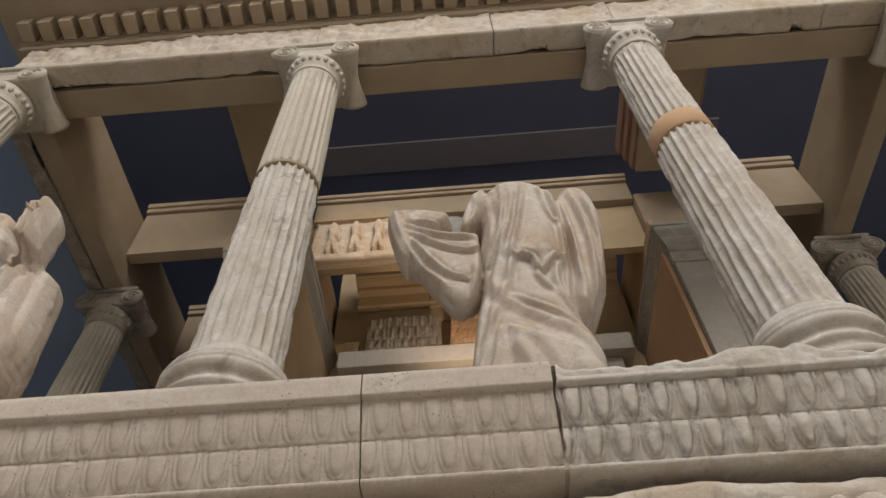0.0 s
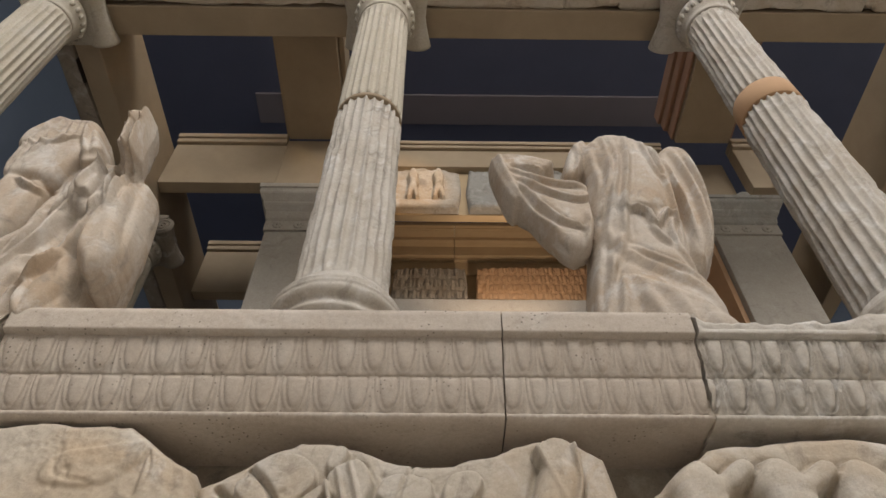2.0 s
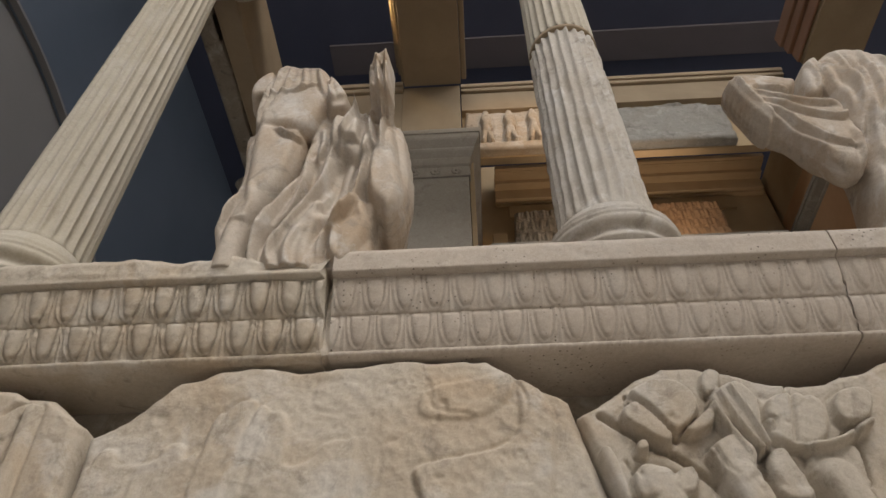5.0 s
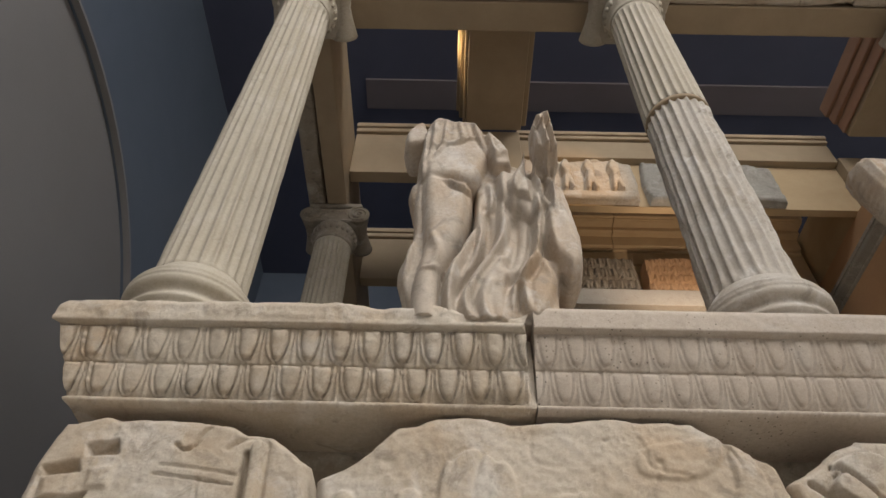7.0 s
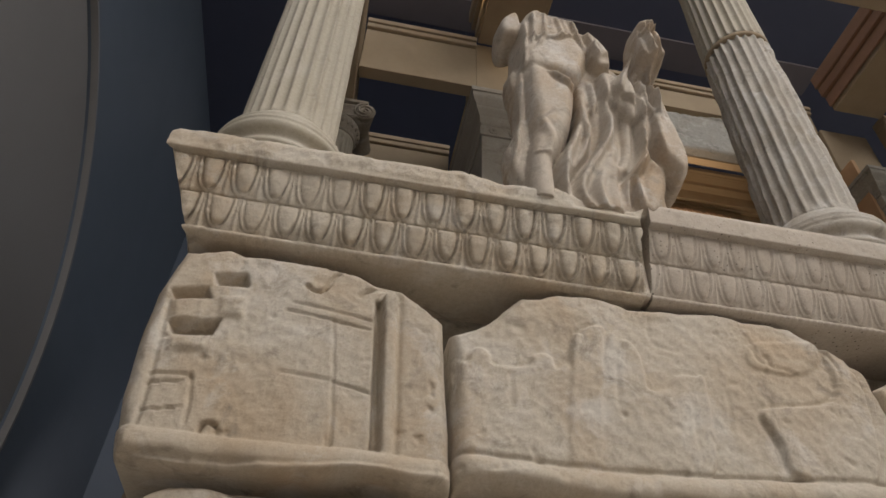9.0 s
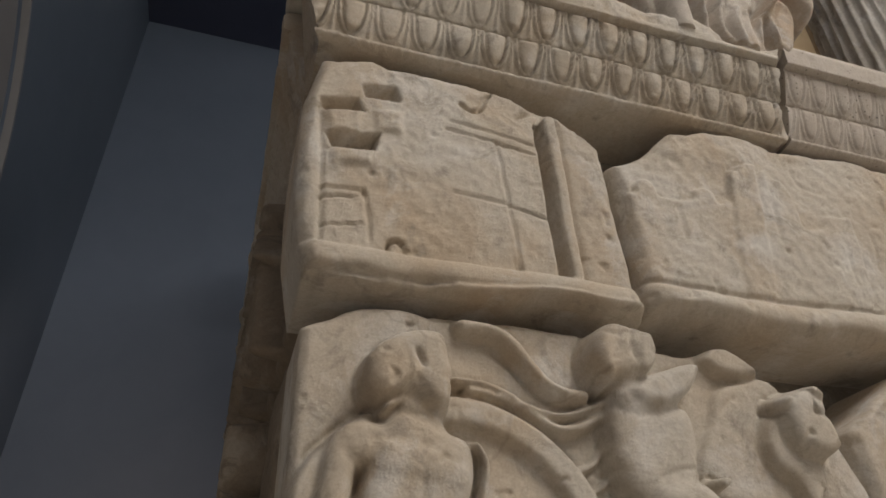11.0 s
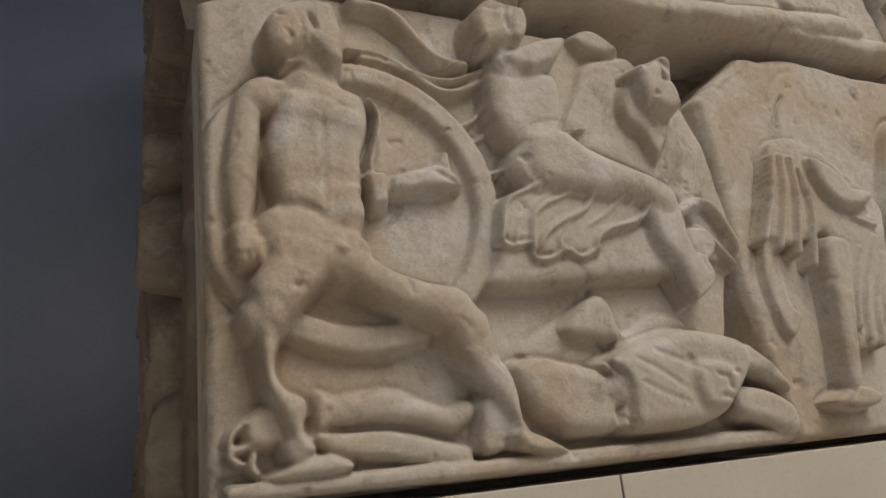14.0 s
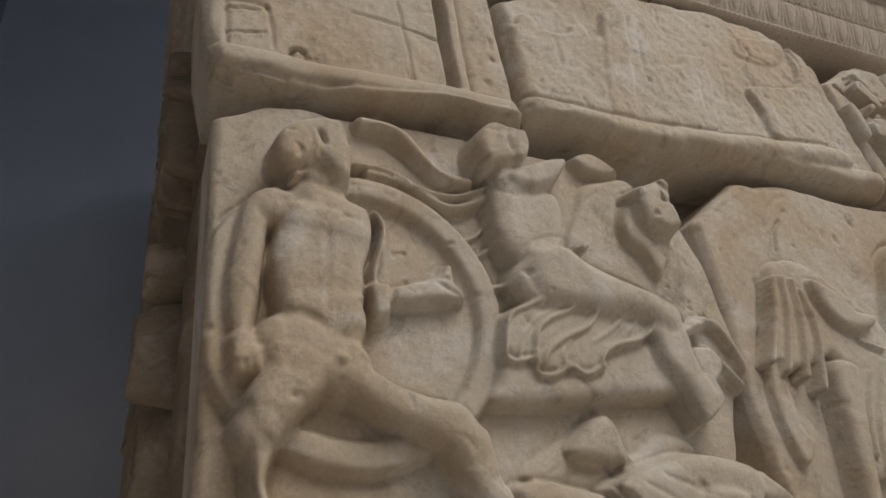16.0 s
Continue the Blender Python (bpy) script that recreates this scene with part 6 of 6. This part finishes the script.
def statue_windblown():
    s = Figure(-0.55, 0.72, 3.0, 4.55)
    s.mass(0.13, 0.06, 0, 0.373, 4.176, 0.462, 4.141, 0.488, 3.989, 0.466, 3.800, 0.430, 3.600, 0.366, 3.454, 0.298, 3.376, 0.271, 3.555, 0.282, 3.823, 0.313, 4.097)
    s.mass(0.16, 0.1, 0, 0.007, 4.152, 0.103, 4.242, 0.234, 4.219, 0.308, 4.145, 0.348, 4.003, 0.329, 3.783, 0.305, 3.583, 0.302, 3.404, 0.323, 3.319, 0.352, 3.213, 0.341, 3.108, 0.312, 3.011, 0.181, 3.012, 0.112, 2.987, -0.096, 3.005, -0.086, 3.183, -0.072, 3.307, -0.052, 3.441, -0.024, 3.621, -0.022, 3.791, -0.003, 3.938, -0.023, 4.053)
    s.mass(0.14, 0.035, 0, 0.033, 4.188, -0.032, 4.153, -0.070, 4.052, -0.092, 3.934, -0.062, 3.900, -0.022, 3.925, 0.014, 4.000, 0.047, 4.120)
    s.mass(0.075, 0.024, -0.09, -0.364, 4.007, -0.295, 4.031, -0.135, 3.989, -0.130, 3.945, -0.193, 3.899, -0.293, 3.923, -0.343, 3.926)
    s.mass(0.08, 0.03, -0.09, -0.376, 3.975, -0.363, 4.009, -0.305, 3.966, -0.274, 3.829, -0.279, 3.723, -0.307, 3.720, -0.339, 3.800)
    s.mass(0.065, 0.05, -0.09, -0.313, 3.946, -0.205, 3.905, -0.118, 3.856, -0.019, 3.858, 0.005, 3.740, -0.029, 3.547, -0.084, 3.458, -0.146, 3.488, -0.198, 3.582, -0.245, 3.674, -0.296, 3.742, -0.326, 3.852)
    s.mass(0.19, 0.07, 0, 0.031, 3.336, 0.136, 3.298, 0.251, 3.228, 0.309, 3.168, 0.338, 3.096, 0.299, 2.990, 0.174, 2.977, 0.082, 3.010, 0.037, 3.124, 0.013, 3.234)
    s.mass(0.2, 0.05, 0, 0.198, 3.124, 0.286, 3.139, 0.339, 3.088, 0.328, 3.023, 0.270, 2.975, 0.183, 2.936, 0.159, 2.985)
    s.mass(0.18, 0.07, 0, 0.021, 3.950, 0.122, 4.058, 0.257, 4.040, 0.284, 3.839, 0.247, 3.666, 0.138, 3.613, 0.040, 3.658, 0.003, 3.765)
    s.mass(0.12, 0.05, -0.01, 0.159, 3.389, 0.262, 3.336, 0.304, 3.237, 0.340, 3.183, 0.321, 3.117, 0.259, 3.063, 0.176, 3.062, 0.106, 3.158, 0.094, 3.282)
    s.crease(0.02, 0.011, -0.307, 3.931, -0.185, 3.841, -0.023, 3.806)
    s.crease(0.02, 0.01, -0.291, 3.887, -0.186, 3.783, -0.060, 3.726, -0.019, 3.763)
    s.crease(0.02, 0.01, -0.281, 3.831, -0.208, 3.699, -0.128, 3.592, -0.058, 3.569)
    s.crease(0.018, 0.01, -0.298, 3.797, -0.240, 3.670, -0.150, 3.542)
    s.crease(0.016, 0.01, -0.262, 3.933, -0.139, 3.895, -0.030, 3.866)
    s.crease(0.014, 0.009, -0.344, 4.011, -0.329, 3.911, -0.298, 3.797)
    s.crease(0.026, 0.013, -0.032, 3.662, -0.063, 3.393, -0.089, 3.142)
    s.crease(0.026, 0.012, -0.013, 3.563, -0.044, 3.336, -0.073, 3.117)
    s.crease(0.022, 0.012, 0.006, 3.442, -0.028, 3.257, -0.056, 3.116)
    s.crease(0.02, 0.013, 0.018, 3.304, -0.005, 3.181, -0.022, 3.112)
    s.crease(0.026, 0.013, 0.323, 4.087, 0.335, 3.790, 0.324, 3.525, 0.331, 3.407)
    s.crease(0.024, 0.012, 0.378, 4.101, 0.400, 3.819, 0.384, 3.550, 0.365, 3.432)
    s.crease(0.026, 0.012, 0.283, 4.136, 0.301, 3.907, 0.292, 3.690, 0.276, 3.471)
    s.crease(0.018, 0.01, 0.425, 4.073, 0.445, 3.850, 0.423, 3.641)
    s.crease(0.012, 0.020, -0.024, 3.628, 0.059, 3.436, 0.161, 3.342, 0.261, 3.279, 0.341, 3.184)
    s.crease(0.018, 0.012, 0.071, 3.464, 0.168, 3.391, 0.268, 3.318, 0.327, 3.247)
    s.crease(0.022, 0.01, 0.092, 3.664, 0.172, 3.645, 0.190, 3.578, 0.259, 3.677, 0.289, 3.608)
    s.crease(0.018, 0.011, 0.171, 3.638, 0.179, 3.542, 0.226, 3.462)
    s.crease(0.02, 0.011, 0.192, 4.171, 0.144, 3.889, 0.094, 3.680, 0.074, 3.493)
    s.crease(0.016, 0.01, 0.086, 4.186, 0.090, 3.974, 0.038, 3.756, -0.014, 3.627)
    s.crease(0.018, 0.01, 0.248, 4.141, 0.257, 3.952, 0.289, 3.870)
    s.crease(0.012, 0.01, 0.138, 4.113, 0.105, 3.894, 0.056, 3.719)
    s.crease(0.012, 0.009, -0.018, 4.134, -0.017, 4.008, -0.049, 3.914)
    s.crease(0.016, 0.012, 0.077, 3.617, 0.043, 3.467, -0.007, 3.333)
    s.crease(-0.012, 0.02, 0.094, 3.245, 0.134, 3.144, 0.159, 3.030)
    s.crease(0.014, 0.014, 0.043, 3.275, 0.016, 3.179, 0.007, 3.087)
    s.crease(0.018, 0.011, 0.292, 3.690, 0.242, 3.566, 0.252, 3.444, 0.293, 3.355)
    s.crease(-0.016, 0.012, 0.050, 4.103, 0.050, 3.826, -0.005, 3.563, -0.037, 3.446)
    s.crease(-0.02, 0.011, 0.321, 3.866, 0.318, 3.621, 0.327, 3.436)
    tagged(s.stand("draped_statue", 2.56, STATUE, 1), "headless pale marble statue with windblown drapery on the podium edge", "statue", "statues between the columns")


def statue_striding():
    s = Figure(-2.45, -1.40, 3.0, 4.50)
    s.mass(0.06, 0.03, 0, -2.143, 4.045, -2.158, 3.784, -2.182, 3.707, -2.154, 3.542, -2.156, 3.416, -2.196, 3.294, -2.186, 3.213, -2.142, 3.067, -2.098, 3.073, -2.104, 3.366, -2.102, 3.758)
    s.mass(0.09, 0.03, 0, -2.129, 4.135, -2.180, 4.111, -2.216, 4.038, -2.205, 3.957, -2.155, 3.955, -2.115, 4.000)
    s.mass(0.13, 0.05, 0, -2.137, 3.998, -2.123, 4.082, -2.077, 4.128, -2.004, 4.099, -1.921, 4.091, -1.881, 4.010, -1.866, 3.872, -1.881, 3.764, -1.912, 3.693, -1.955, 3.657, -2.019, 3.680, -2.126, 3.695, -2.154, 3.815)
    s.mass(0.1, 0.028, -0.06, -1.901, 4.007, -1.836, 3.914, -1.789, 3.800, -1.815, 3.744, -1.874, 3.747, -1.898, 3.855)
    s.mass(0.08, 0.024, -0.15, -1.727, 3.907, -1.712, 3.963, -1.675, 4.004, -1.644, 3.957, -1.635, 3.802, -1.635, 3.657, -1.655, 3.552, -1.651, 3.452, -1.685, 3.464, -1.713, 3.535, -1.736, 3.587, -1.739, 3.707, -1.721, 3.784, -1.722, 3.841)
    s.mass(0.12, 0.03, -0.12, -1.836, 3.665, -1.770, 3.739, -1.744, 3.715, -1.725, 3.551, -1.770, 3.542, -1.829, 3.581)
    s.mass(0.125, 0.05, 0, -2.128, 3.733, -2.019, 3.707, -1.946, 3.671, -1.950, 3.511, -1.979, 3.383, -2.025, 3.262, -2.050, 3.178, -2.051, 2.960, -2.142, 2.948, -2.148, 3.138, -2.132, 3.273, -2.118, 3.360, -2.130, 3.543)
    s.mass(0.09, 0.04, 0, -1.924, 3.765, -1.861, 3.814, -1.781, 3.840, -1.685, 3.755, -1.610, 3.715, -1.591, 3.642, -1.576, 3.514, -1.568, 3.393, -1.583, 3.291, -1.623, 3.250, -1.668, 3.211, -1.682, 3.012, -1.755, 2.980, -1.879, 2.941, -1.965, 2.941, -2.033, 2.955, -2.057, 3.207, -2.007, 3.324, -1.949, 3.452, -1.937, 3.615)
    s.mass(0.15, 0.04, 0, -1.716, 3.607, -1.629, 3.633, -1.602, 3.457, -1.583, 3.322, -1.594, 3.238, -1.631, 3.190, -1.666, 3.224, -1.704, 3.289, -1.729, 3.415)
    s.mass(0.13, 0.04, 0, -1.846, 3.756, -1.717, 3.708, -1.623, 3.662, -1.656, 3.524, -1.732, 3.464, -1.821, 3.528, -1.866, 3.635)
    s.mass(0.115, 0.035, 0, -1.973, 3.146, -1.914, 3.261, -1.836, 3.306, -1.830, 3.142, -1.843, 2.973, -1.916, 2.919, -1.961, 2.957)
    s.mass(0.12, 0.035, 0, -1.816, 3.204, -1.744, 3.304, -1.683, 3.286, -1.668, 3.200, -1.717, 3.044, -1.768, 3.002, -1.812, 3.066)
    s.mass(0.1, 0.03, 0, -2.057, 3.198, -2.007, 3.287, -1.978, 3.210, -1.980, 2.988, -2.035, 2.981)
    s.crease(0.02, 0.01, -2.043, 3.678, -1.995, 3.631, -1.953, 3.632, -1.920, 3.673)
    s.crease(0.03, 0.013, -1.941, 3.655, -1.941, 3.483, -1.976, 3.328, -2.020, 3.197, -2.032, 2.987)
    s.crease(0.018, 0.01, -1.920, 3.652, -1.917, 3.456, -1.934, 3.306, -1.989, 3.189)
    s.crease(0.032, 0.013, -1.839, 3.716, -1.842, 3.438, -1.876, 3.315, -1.952, 3.189, -1.977, 3.077, -1.947, 2.980)
    s.crease(0.032, 0.012, -1.714, 3.648, -1.728, 3.397, -1.757, 3.251, -1.819, 3.150, -1.833, 3.038)
    s.crease(-0.03, 0.018, -1.892, 3.556, -1.894, 3.370, -1.956, 3.220, -2.009, 3.109)
    s.crease(-0.03, 0.018, -1.790, 3.509, -1.806, 3.326, -1.840, 3.238)
    s.crease(-0.02, 0.014, -1.753, 3.516, -1.767, 3.333, -1.803, 3.230, -1.837, 3.160)
    s.crease(0.018, 0.009, -2.122, 4.034, -2.126, 3.869, -2.134, 3.717, -2.143, 3.577)
    s.crease(0.016, 0.008, -2.089, 4.063, -2.097, 3.875, -2.116, 3.787)
    s.crease(0.014, 0.008, -2.042, 4.073, -2.054, 3.904, -2.091, 3.819)
    s.crease(0.012, 0.008, -1.995, 4.062, -1.982, 3.931, -2.026, 3.890)
    s.crease(0.018, 0.009, -1.936, 4.049, -1.913, 3.933, -1.874, 3.835)
    s.crease(0.016, 0.008, -1.901, 3.997, -1.878, 3.881, -1.853, 3.786)
    s.crease(0.012, 0.009, -2.133, 3.884, -2.027, 3.906, -1.925, 3.951)
    s.crease(0.016, 0.009, -2.136, 3.646, -2.145, 3.448, -2.161, 3.298, -2.183, 3.199)
    s.crease(0.014, 0.008, -2.155, 3.608, -2.159, 3.446, -2.166, 3.269)
    s.crease(0.030599999999999995, 0.008, -1.701, 3.962, -1.684, 3.827, -1.670, 3.648, -1.665, 3.468)
    s.crease(0.0272, 0.007, -1.665, 3.991, -1.655, 3.833, -1.646, 3.687)
    s.crease(0.0272, 0.008, -1.724, 3.781, -1.712, 3.640, -1.688, 3.511)
    s.crease(0.0204, 0.007, -1.724, 3.877, -1.688, 3.884, -1.656, 3.903)
    s.crease(-0.018, 0.012, -1.681, 3.661, -1.706, 3.461, -1.705, 3.286, -1.679, 3.183)
    s.crease(0.01, 0.012, -2.093, 3.396, -2.060, 3.286, -2.085, 3.201)
    s.crease(0.016, 0.01, -1.883, 3.694, -1.874, 3.592, -1.896, 3.523)
    s.crease(0.008, 0.007, -2.122, 3.221, -2.085, 3.211, -2.053, 3.232)
    s.crease(0.018, 0.01, -1.764, 3.716, -1.801, 3.605, -1.816, 3.473)
    s.crease(0.016, 0.01, -1.760, 3.237, -1.793, 3.141, -1.789, 3.044)
    s.crease(0.014, 0.012, -1.892, 3.178, -1.920, 3.098, -1.912, 2.992)
    s.crease(0.014, 0.007, -1.712, 3.856, -1.733, 3.878, -1.749, 3.829, -1.729, 3.723)
    tagged(s.stand("draped_statue", 2.42, STATUE, 3), "headless marble statue striding in clinging drapery on the podium edge", "statue", "statues between the columns")


statue_windblown()
statue_striding()
